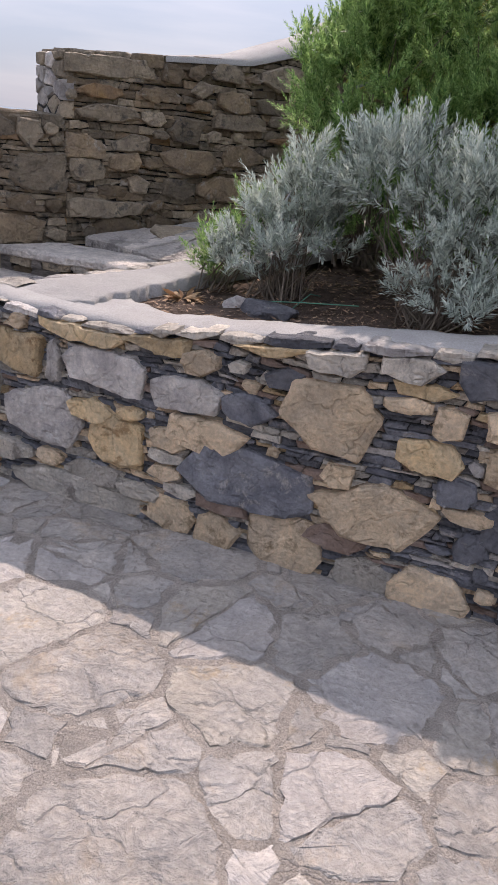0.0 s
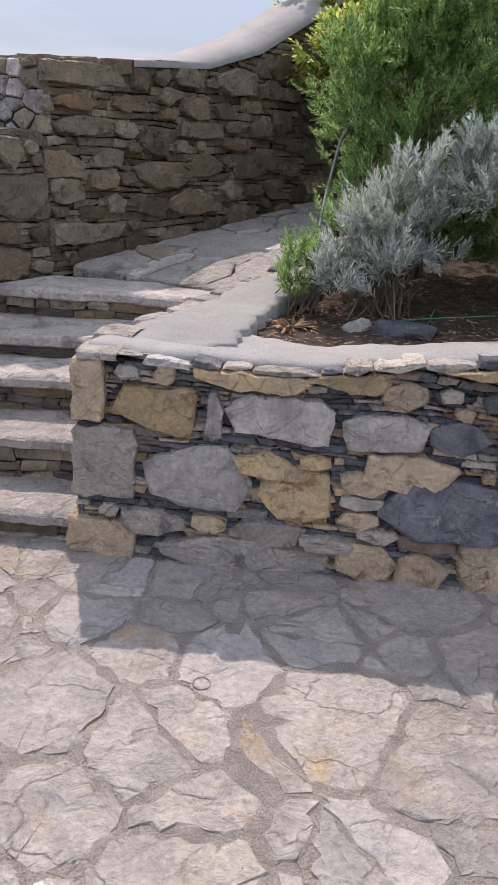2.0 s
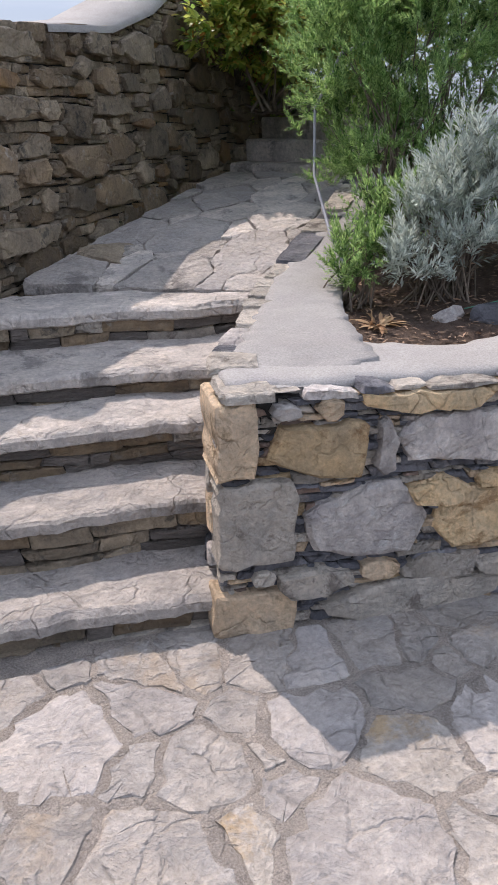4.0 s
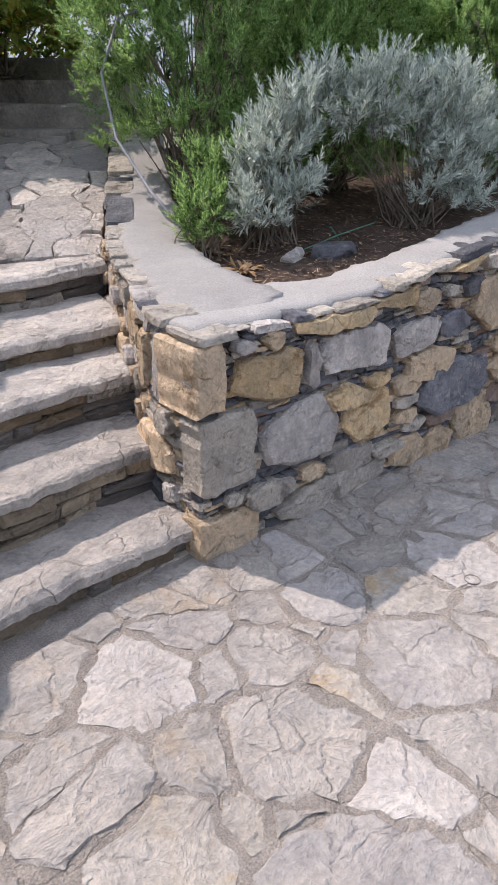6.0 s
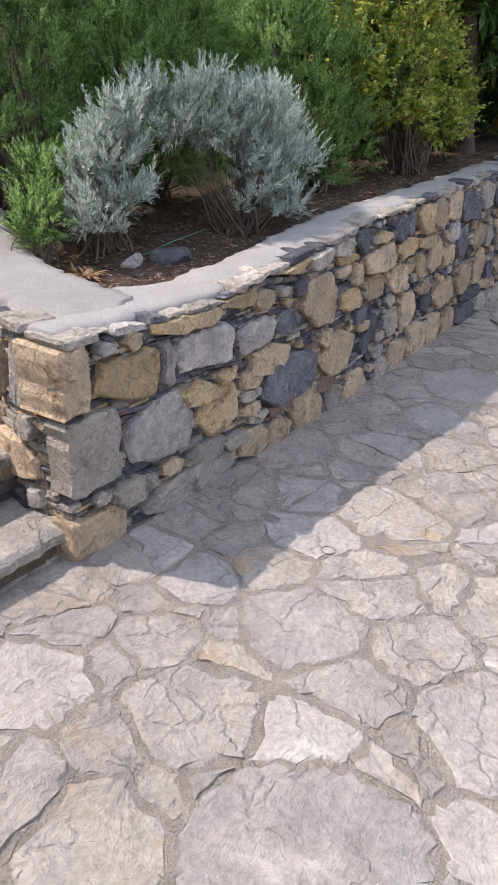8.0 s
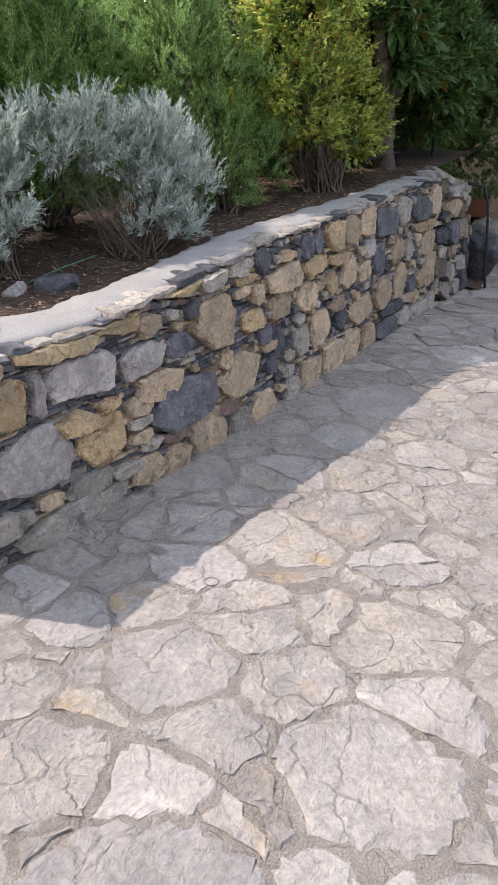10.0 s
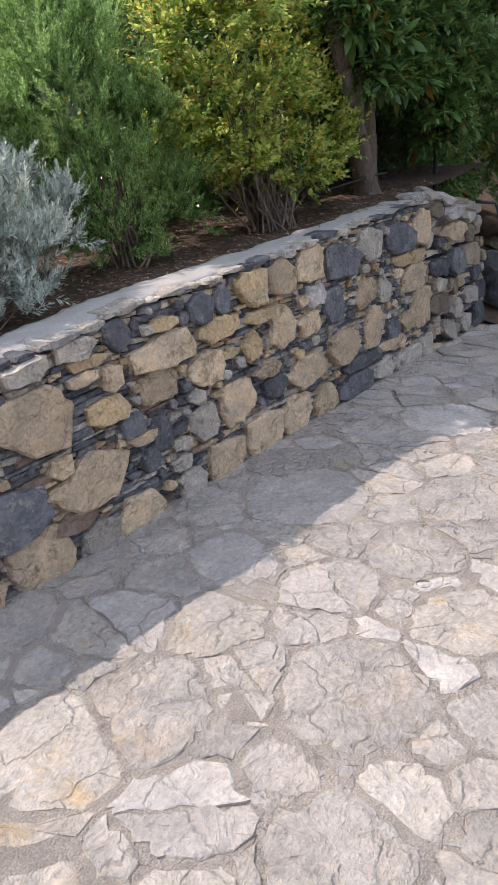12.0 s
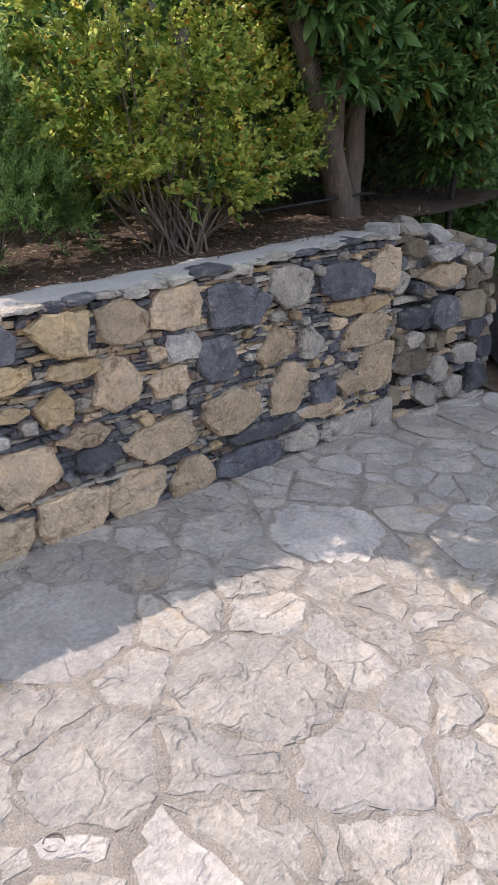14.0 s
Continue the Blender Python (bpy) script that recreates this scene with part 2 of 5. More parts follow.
M_GREENSTRING = material("green string", (0.08, 0.22, 0.15), (0.06, 0.17, 0.12), 30, bump=0, layered=0)
M_GRIT = material("grit", (0.30, 0.26, 0.22), (0.42, 0.37, 0.32), 20, vary=0.4, island=True, bump=0, layered=0)
M_SEA = material("sea", (0.10, 0.17, 0.23), (0.12, 0.19, 0.25), 0.01, rough=0.35, bump=0, vary=0, layered=0)
M_LAND = material("dry land", (0.12, 0.11, 0.07), (0.08, 0.09, 0.05), 0.3, bump=0.3, vary=0, layered=0)


# ---- builders ----
def link_mesh(name, verts, faces, mat, parent=None, label="", smooth=False):
    me = bpy.data.meshes.new(name)
    me.from_pydata([tuple(v) for v in verts], [], faces)
    me.materials.append(mat)
    if smooth:
        me.polygons.foreach_set("use_smooth", [True] * len(me.polygons))
    me.update()
    ob = new(name, me)
    if parent is not None:
        ob.parent = parent
    if label:
        tagged(ob, label)
    return ob


def anchor(name, place, label, category, group="", kind=""):
    ob = new(name)
    ob.location = place
    ob.empty_display_size = 0.1
    return tagged(ob, label, category, group, kind)


def under(ob, parent):
    """Hang ob, built in world places, under a thing that stands elsewhere."""
    ob.parent = parent
    ob.matrix_parent_inverse = Matrix.Translation(parent.location).inverted()
    return ob


def clip(poly, a, b, c):
    """Keeps the part of a polygon where a*x + b*y <= c."""
    out = []
    for i, p in enumerate(poly):
        q = poly[(i + 1) % len(poly)]
        dp, dq = a * p[0] + b * p[1] - c, a * q[0] + b * q[1] - c
        if dp <= 0:
            out.append(p)
        if dp * dq < 0:
            k = dp / (dp - dq)
            out.append((p[0] + k * (q[0] - p[0]), p[1] + k * (q[1] - p[1])))
    return out


def area(poly):
    return 0.5 * sum(p[0] * q[1] - q[0] * p[1] for p, q in zip(poly, poly[1:] + poly[:1]))


def centre(poly):
    return sum(p[0] for p in poly) / len(poly), sum(p[1] for p in poly) / len(poly)


def scatter(width, height, fixed, sizes, r, stretch, tries=6000, tight=0.8):
    """Seeds of a rubble pattern: fixed ones first, then random ones of falling size wherever there is room."""
    seeds = [(u, v * stretch, s, k) for u, v, s, k in fixed]
    for i in range(tries):
        s = sizes[0] + (sizes[1] - sizes[0]) * (i / tries) ** 0.6
        u, v = r.uniform(0, width), r.uniform(0, height) * stretch
        if all((u - a) ** 2 + (v - b) ** 2 > (tight * (s + t)) ** 2 for a, b, t, _ in seeds):
            seeds.append((u, v, s, None))
    return seeds


def cells(seeds, width, height, stretch, gap):
    made = []
    for u, v, s, k in seeds:
        poly = [(0, 0), (width, 0), (width, height * stretch), (0, height * stretch)]
        near = sorted(seeds, key=lambda q: (q[0] - u) ** 2 + (q[1] - v) ** 2)[1:40]
        for a, b, t, _ in near:
            dx, dy = a - u, b - v
            d = math.hypot(dx, dy)
            c = (dx * u + dy * v) / d + (d * d + s * s - t * t) / (2 * d) - gap
            poly = clip(poly, dx / d, dy / d, c)
            if len(poly) < 3:
                break
        if len(poly) >= 3 and area(poly) > 0.0004:
            made.append(([(x, y / stretch) for x, y in poly], s, k))
    return made


def layers(poly, n, r, gap=0.004):
    """Splits a piece into thin slivers lying on one another."""
    lo, hi = min(p[1] for p in poly), max(p[1] for p in poly)
    cuts = [lo - 1] + sorted(lo + (hi - lo) * (i + r.uniform(-0.25, 0.25)) / n for i in range(1, n)) + [hi + 1]
    out = []
    for a, b in zip(cuts, cuts[1:]):
        t = r.uniform(-0.12, 0.12)
        q = clip(clip(poly, t, 1, b + t * poly[0][0] - gap / 2), -t, -1, -(a + t * poly[0][0]) - gap / 2)
        if len(q) >= 3 and area(q) > 0.0003:
            out.append(q)
    return out


def rough_outline(poly, r, step=0.06, jitter=0.005, cut=0.045):
    pts = []
    for i, p in enumerate(poly):
        q, o = poly[(i + 1) % len(poly)], poly[i - 1]
        if math.hypot(q[0] - p[0], q[1] - p[1]) < 0.004:
            continue
        c1, c2 = r.uniform(0.2, 1.8) * cut, r.uniform(0.2, 1.8) * cut
        pts.append((p[0] + (o[0] - p[0]) * c1, p[1] + (o[1] - p[1]) * c1))
        pts.append((p[0] + (q[0] - p[0]) * c2, p[1] + (q[1] - p[1]) * c2))
    out = []
    for i, p in enumerate(pts):
        q = pts[(i + 1) % len(pts)]
        d = math.hypot(q[0] - p[0], q[1] - p[1])
        n = max(1, min(7, int(d / step)))
        for k in range(n):
            t = k / n
            e = jitter if k else jitter * 0.6
            out.append((p[0] + (q[0] - p[0]) * t + r.uniform(-e, e), p[1] + (q[1] - p[1]) * t + r.uniform(-e, e)))
    return out


def blocky(poly, r, least=0.0006):
    """Trims the points of a cell to a squarish block; what is cut away comes back as wedges."""
    us, vs = [p[0] for p in poly], [p[1] for p in poly]
    cu, cv = centre(poly)
    bits = []
    for a, b2, e in ((0, 1, max(vs) - cv), (0, -1, cv - min(vs)), (1, 0, max(us) - cu), (-1, 0, cu - min(us))):
        t = r.uniform(-0.2, 0.2)
        na, nb = (a + t * b2, b2 - t * a)
        m = math.hypot(na, nb)
        na, nb = na / m, nb / m
        c = na * cu + nb * cv + e * r.uniform(0.66, 0.9)
        bit = clip(poly, -na, -nb, -c - 0.004)
        if len(bit) >= 3 and area(bit) > least:
            bits.append(bit)
            poly = clip(poly, na, nb, c - 0.003)
        elif r.random() < 0.5:
            poly = clip(poly, na, nb, c - 0.003)
        if len(poly) < 3:
            break
    return poly, bits


def piece(name, poly, r, place, mat, parent, proud=0.012, deep=0.06, bulge=0.012, step=0.06, jitter=0.005, inner=0.82, tilt=0.06, label=""):
    """One stone: an irregular block whose face stands proud and is chipped round its rim. place(u, v, n) lays it in the world."""
    ring = rough_outline(poly, r, step, jitter)
    n = len(ring)
    cx, cy = centre(ring)
    tx, ty = r.uniform(-tilt, tilt), r.uniform(-tilt, tilt)
    origin = Vector(place(cx, cy, 0))

    def at(u, v, d):
        return Vector(place(u, v, d)) - origin
    vs = [at(u, v, -deep) for u, v in ring]
    vs += [at(u, v, proud - bulge + tx * (u - cx) + ty * (v - cy) + r.uniform(-0.004, 0.003)) for u, v in ring]
    for u, v in ring:
        k = inner + r.uniform(-0.08, 0.07)
        uu, vv = cx + (u - cx) * k, cy + (v - cy) * k
        vs.append(at(uu, vv, proud + tx * (uu - cx) + ty * (vv - cy) + r.uniform(-0.003, 0.003)))
    vs.append(at(cx, cy, proud + r.uniform(-0.003, 0.005)))
    fs = []
    for i in range(n):
        j = (i + 1) % n
        fs += [(i, j, n + j, n + i), (n + i, n + j, 2 * n + j, 2 * n + i), (2 * n + i, 2 * n + j, 3 * n)]
    ob = link_mesh(name, vs, fs, mat, None, label)
    ob.location = origin
    if parent is not None:
        under(ob, parent) if parent.type == "EMPTY" else setattr_parent(ob, parent)
    return ob


def setattr_parent(ob, parent):
    ob.parent = parent
    ob.matrix_parent_inverse = parent.matrix_world.inverted()
    return ob


def pieces_wise(t, knots):
    for (a, x), (b, y) in zip(knots, knots[1:]):
        if t <= b:
            return x + (y - x) * max(0.0, (t - a) / (b - a))
    return knots[-1][1]


def strip(name, rows, mat, parent=None, label="", smooth=True):
    """A sheet from rows of points."""
    n = len(rows[0])
    vs = [p for row in rows for p in row]
    fs = [(i * n + j, i * n + j + 1, (i + 1) * n + j + 1, (i + 1) * n + j) for i in range(len(rows) - 1) for j in range(n - 1)]
    return link_mesh(name, vs, fs, mat, parent, label, smooth)


def tube(name, pts, radii, mat, parent=None, sides=8, label=""):
    vs, fs = [], []
    pts = [Vector(p) for p in pts]
    if not isinstance(radii, (list, tuple)):
        radii = [radii] * len(pts)
    for i, p in enumerate(pts):
        t = (pts[min(i + 1, len(pts) - 1)] - pts[max(i - 1, 0)]).normalized()
        a = t.cross(Vector((0.3, 0.9, 0.2))).normalized()
        b = t.cross(a)
        vs += [p + (a * math.cos(2 * math.pi * k / sides) + b * math.sin(2 * math.pi * k / sides)) * radii[i] for k in range(sides)]
    for i in range(len(pts) - 1):
        for k in range(sides):
            m = (k + 1) % sides
            fs.append((i * sides + k, i * sides + m, (i + 1) * sides + m, (i + 1) * sides + k))
    fs.append(tuple(range(sides))[::-1])
    fs.append(tuple((len(pts) - 1) * sides + k for k in range(sides)))
    return link_mesh(name, vs, fs, mat, parent, label, True)


# ---- plan of the terrace ----
CORNER = Vector((-0.91, 3.06, 0))
ALONG = Vector((math.cos(radians(-12.07)), math.sin(radians(-12.07)), 0))
OUT = Vector((ALONG.y, -ALONG.x, 0))
FRONT_LEN = 5.45
FRONT_TOP = [(-0.2, 0.775), (0.0, 0.775), (0.8, 0.762), (1.66, 0.862), (2.3, 0.935), (3.7, 1.01), (5.2, 1.11), (6.5, 1.13)]


def front(s, z, n):
    """A place on the front wall: metres along from the corner, height, metres proud. It leans back a little."""
    sag = -0.035 * math.sin(math.pi * min(max(s, 0), 3.4) / 3.4)
    return CORNER + ALONG * s + OUT * (n - 0.065 * z - sag) + Vector((0, 0, z))


SIDE = [Vector(p) for p in ((-0.91, 3.06, 0), (-0.83, 3.40, 0), (-0.62, 3.67, 0), (-0.44, 3.92, 0), (-0.16, 4.30, 0), (0.40, 4.84, 0), (1.03, 5.44, 0), (1.6, 6.0, 0))]
for _ in range(3):
    soft = [SIDE[0]]
    for a, c in zip(SIDE, SIDE[1:]):
        soft += [a.lerp(c, 0.25), a.lerp(c, 0.75)]
    SIDE = soft + [SIDE[-1]]
SIDE_N = []
for i, p in enumerate(SIDE):
    t = (SIDE[min(i + 1, len(SIDE) - 1)] - SIDE[max(i - 1, 0)]).normalized()
    SIDE_N.append(Vector((-t.y, t.x, 0)))
SIDE_TOP = [(0.0, 0.775), (1.0, 0.80), (1.6, 0.86), (2.4, 0.98), (3.2, 1.17), (4.2, 1.35)]
SIDE_LEN = sum((b - a).length for a, b in zip(SIDE, SIDE[1:]))


def side(s, z, n):
    """A place on the wall beside the steps; n is towards the steps."""
    for i, (a, b) in enumerate(zip(SIDE, SIDE[1:])):
        d = (b - a).length
        if s <= d or i == len(SIDE) - 2:
            k = s / d
            return a + (b - a) * k + SIDE_N[i].lerp(SIDE_N[i + 1], min(1.0, max(0.0, k))) * (n - 0.04 * z) + Vector((0, 0, z))
        s -= d


BACK0 = Vector((-3.4, 2.646, 0))
BDIR = Vector((0.702, 0.712, 0)).normalized()
BOUT = Vector((BDIR.y, -BDIR.x, 0))
BACK_LEN = 8.2
BACK_STEP = 3.2
BACK_TOP = [(0, 1.50), (3.19, 1.50), (3.2, 1.87), (3.7, 1.90), (4.6, 1.97), (5.2, 2.13), (5.9, 2.45), (6.8, 2.85), (8.2, 3.1)]


def back(s, z, n):
    bow = 0.25 * max(0.0, (s - 5.2) / 3) ** 2
    return BACK0 + BDIR * s + BOUT * (n + bow - 0.05 * z) + Vector((0, 0, z))


# ---- rubble ----
def cut_top(poly, knots, drop=0.0):
    if len(poly) < 3:
        return []
    u, _ = centre(poly)
    a, b = pieces_wise(u - 0.1, knots), pieces_wise(u + 0.1, knots)
    if abs(b - a) > 0.2:
        a = b = pieces_wise(u, knots)
    k = (b - a) / 0.2
    return clip(poly, -k, 1, a - k * (u - 0.1) - drop)


def slivers(u0, u1, knots, r, thick=(0.014, 0.04), long=(0.06, 0.22), gap=0.003):
    """Thin flat stones in wavering courses from the foot of a wall to its top."""
    levels, v, out = [-0.03], -0.03, []
    while v < max(z for _, z in knots) + 0.1:
        v += r.uniform(*thick)
        levels.append(v)

    def level(i, u):
        return levels[i] + 0.03 * noise.noise((u * 2.1, levels[i] * 2.5, 5)) + 0.004 * noise.noise((u * 11, i * 3.3, 5))
    for i in range(len(levels) - 1):
        u, lean = u0 - r.uniform(0, long[0]), 0.0
        while u < u1:
            w = r.uniform(*long) * (0.6 if r.random() < 0.3 else 1.0)
            nxt = r.uniform(-0.02, 0.02)
            pinch = r.choice([0, 0, 0.3, 0.5])
            e, m = u + w - gap, u + w / 2
            lo, hi = level(i, e), level(i + 1, e)
            q = [(u, level(i, u) + gap), (m, level(i, m) + gap), (e, lo + gap + pinch * (hi - lo) * 0.5), (e + nxt, hi - pinch * (hi - lo) * 0.5), (m, level(i + 1, m)), (u + lean, level(i + 1, u))]
            q = cut_top(clip(clip(q, -1, 0, -u0), 1, 0, u1), knots, 0.002)
            if len(q) >= 3 and area(q) > 0.0003:
                out.append(q)
            u, lean = u + w, nxt
    return out


def block(u, v, w, h, r):
    """Outline of a rough stone: an uneven round of six to nine corners, squared off by varying amounts."""
    a, b = w / 2, h / 2
    n = r.choice([5, 6, 7, 7, 8])
    turn, square = r.uniform(0, 6.28), r.uniform(3.2, 7.0)
    pts = []
    for i in range(n):
        t = turn + (i + r.uniform(-0.3, 0.3)) * 2 * math.pi / n
        c, d = math.cos(t), math.sin(t)
        k = (abs(c) ** square + abs(d) ** square) ** (-1 / square) * r.uniform(0.94, 1.12)
        pts.append((u + a * c * k, v + b * d * k))
    return pts


def rubble(u0, u1, knots, fixed, r, sizes, tries, aspect=(1.1, 2.6)):
    """Stones of a rubble wall as (u, v, w, h, kind): the given ones, then smaller ones wherever they fit."""
    rects = [e for e in fixed]
    for i in range(tries):
        f = (i / tries) ** 0.7
        h = (sizes[0] + (sizes[1] - sizes[0]) * f) * r.uniform(0.75, 1.2)
        w = h * r.uniform(*aspect)
        u, v = r.uniform(u0 + w / 2, u1 - w / 2), r.uniform(h / 2, max(z for _, z in knots))
        if v + h / 2 > min(pieces_wise(u - w / 2, knots), pieces_wise(u + w / 2, knots)) - 0.005:
            continue
        if all(abs(u - a) > (w + c) * 0.49 - 0.004 or abs(v - b) > (h + d) * 0.5 for a, b, c, d, _ in rects):
            rects.append((u, v, w, h, None))
    return rects


def covered(q, rects):
    return any(all(abs(x - a) < c * 0.36 and abs(y - b) < d * 0.36 for x, y in q) for a, b, c, d, _ in rects)


# ---- ground, sea, floor ----
ground = link_mesh("ground", [(-40, -40, -0.14), (40, -40, -0.14), (40, 40, -0.14), (-40, 40, -0.14)], [(0, 1, 2, 3)], M_LAND)
tagged(ground, "dry ground around the terrace", "ground", kind="structure")
sea = link_mesh("water", [(-4500, -4500, -26), (4500, -4500, -26), (4500, 4500, -26), (-4500, 4500, -26)], [(0, 1, 2, 3)], M_SEA)
tagged(sea, "calm grey blue sea far below", "sea", kind="structure")
fl = [[(x, y, -0.002 + 0.004 * noise.noise((x * 3, y * 3, 0))) for x in np.arange(-6, 11.01, 0.1)] for y in np.arange(-4, 3.61, 0.1)]
floor = tagged(strip("floor", fl, M_JOINT), "sandy mortar bed of the paved terrace", "floor", kind="structure")


def soil_z(x, y):
    s = (Vector((x, y, 0)) - CORNER).dot(ALONG)
    return 0.70 + 0.085 * max(0.0, s) + 0.10 * max(0.0, y - 3.3) * 0.5 + 0.025 * noise.noise((x * 3, y * 3, 1))


# planting bed: a grid that follows both walls
rows = []
for i in range(71):
    f = i / 70
    row = []
    for j in range(91):
        base = side(0.12 + 3.9 * f, 0, -0.13)
        base = Vector((base.x, base.y, 0)) + OUT * (-0.14 * (1 - f))
        s = (6.3 - base.x) * 1.0226 * j / 90
        p = base + ALONG * s
        row.append((p.x, p.y, soil_z(p.x, p.y)))
    rows.append(row)
tagged(strip("soil", rows, M_SOIL), "dark brown planting soil behind the wall", "soil", kind="structure")

# ---- coping of wet-looking cement on both walls ----
rows = []
N = 260
for i in range(N + 1):
    s = 0.035 + 5.365 * max(i - 1, 0) / (N - 1)
    top = pieces_wise(s, FRONT_TOP) + 0.03
    w = pieces_wise(s, [(0.035, 0.10), (0.07, 0.26), (0.14, 0.48), (0.40, 0.52), (0.65, 0.36), (1.1, 0.22), (2.2, 0.25), (4.0, 0.20), (5.4, 0.22)]) + 0.025 * noise.noise((s * 5, 0, 3))
    o = -0.045 + 0.035 * noise.noise((s * 5, 2, 0)) + 0.022 * noise.noise((s * 19, 2, 0))
    row = [front(s, top - 0.04, o - 0.012), front(s, top - 0.022, o - 0.002), front(s, top - 0.006, o - 0.008)]
    for k in range(1, 9):
        f = k / 8
        row.append(front(s, top + 0.006 * noise.noise((s * 4, f * 3, 5)) + 0.004 * math.sin(f * 3.1) - 0.016 * f ** 3 * max(0.0, 1 - s), o - w * f))
    row.append(front(s, top - 0.07, o - w - 0.01))
    if i == 0:
        row = [p + Vector((0.01, 0.01, -0.045)) for p in row]
    rows.append(row)
cop = anchor("trim", CORNER, "rough grey cement coping along the planter walls", "coping", kind="structure")
under(strip("coping_run", rows, M_CEMENT), cop)
rows = []
for i in range(N + 1):
    s = 0.08 + 3.27 * i / N
    top = pieces_wise(s, SIDE_TOP) + 0.031 - 0.014 * max(0.0, 1 - (s - 0.24) / 0.3)
    w = pieces_wise(s, [(0.08, 0.2), (0.24, 0.40), (0.4, 0.48), (0.6, 0.42), (0.85, 0.35), (1.3, 0.30), (3.4, 0.27)]) + 0.03 * noise.noise((s * 5, 0, 13))
    o = 0.012 * noise.noise((s * 6, 9, 0)) + 0.02 * noise.noise((s * 17, 9, 0)) - 0.05
    row = [side(s, top - 0.04, o - 0.012), side(s, top - 0.02, o - 0.002), side(s, top - 0.004, o - 0.008)]
    for k in range(1, 9):
        f = k / 8
        row.append(side(s, top + 0.006 * noise.noise((s * 4, f * 3, 15)) + 0.004 * math.sin(f * 3.1), o - w * f))
    row.append(side(s, top - 0.07, o - w - 0.01))
    rows.append(row)
under(strip("coping_run", rows, M_CEMENT), cop)


# ---- wall bodies ----
def wall_body(name, place, length, knots, thick, mat, label, step=0.1, inset=-0.03, start=0.0):
    n = int(length / step)
    rows = []
    for i in range(n + 1):
        s = start + (length - start) * i / n
        t = pieces_wise(s, knots) - 0.004
        rows.append([place(s, -0.1, inset), place(s, t * 0.5, inset), place(s, t, inset), place(s, t, -thick), place(s, -0.1, -thick)])
    ob = strip(name, rows, mat, smooth=False)
    me = ob.data
    bm = bmesh.new()
    bm.from_mesh(me)
    m = len(rows[0])
    bm.verts.ensure_lookup_table()
    bm.faces.new([bm.verts[k] for k in range(m)])
    bm.faces.new([bm.verts[len(rows) * m - m + k] for k in range(m)][::-1])
    bm.to_mesh(me)
    bm.free()
    return tagged(ob, label, "wall", kind="structure")


wall_front = wall_body("wall_front", front, FRONT_LEN, FRONT_TOP, 0.17, M_MORTAR, "low dry-laid retaining wall of ochre and blue slate rubble", start=0.06)
wall_side = wall_body("wall_side", side, 4.2, SIDE_TOP, 0.15, M_MORTAR, "rubble planter wall rising beside the stone steps", start=0.06)
wall_back = wall_body("wall_back", back, BACK_LEN, BACK_TOP, 0.42, M_MORTAR, "tall weathered brown rubble wall behind the steps", step=0.05)

# cement coping that sweeps up along the tall wall
rows = []
for i in range(101):
    s = 3.9 + 4.3 * i / 100
    t = pieces_wise(s, BACK_TOP)
    k = min(1.0, (s - 3.9) / 1.2)
    rows.append([back(s, t - 0.02, 0.012), back(s, t + 0.015, 0.012), back(s, t + 0.02 + 0.05 * k, -0.18), back(s, t + 0.02 + 0.07 * k, -0.40), back(s, t - 0.02, -0.44)])
under(strip("coping_run", rows, M_CEMENT), cop)

# ---- steps ----
BACK_LINE = 6.046


def to_back(p, slope=-0.21):
    """The left end of a step edge, at the tall wall."""
    k = (p[0] + BACK_LINE - p[1]) / (1 - slope)
    return p[0] - k, p[1] - slope * k


EDGES = [((-0.92, 3.10), 0.115), ((-0.84, 3.385), 0.305), ((-0.63, 3.66), 0.475), ((-0.45, 3.92), 0.585), ((-0.17, 4.29), 0.735)]


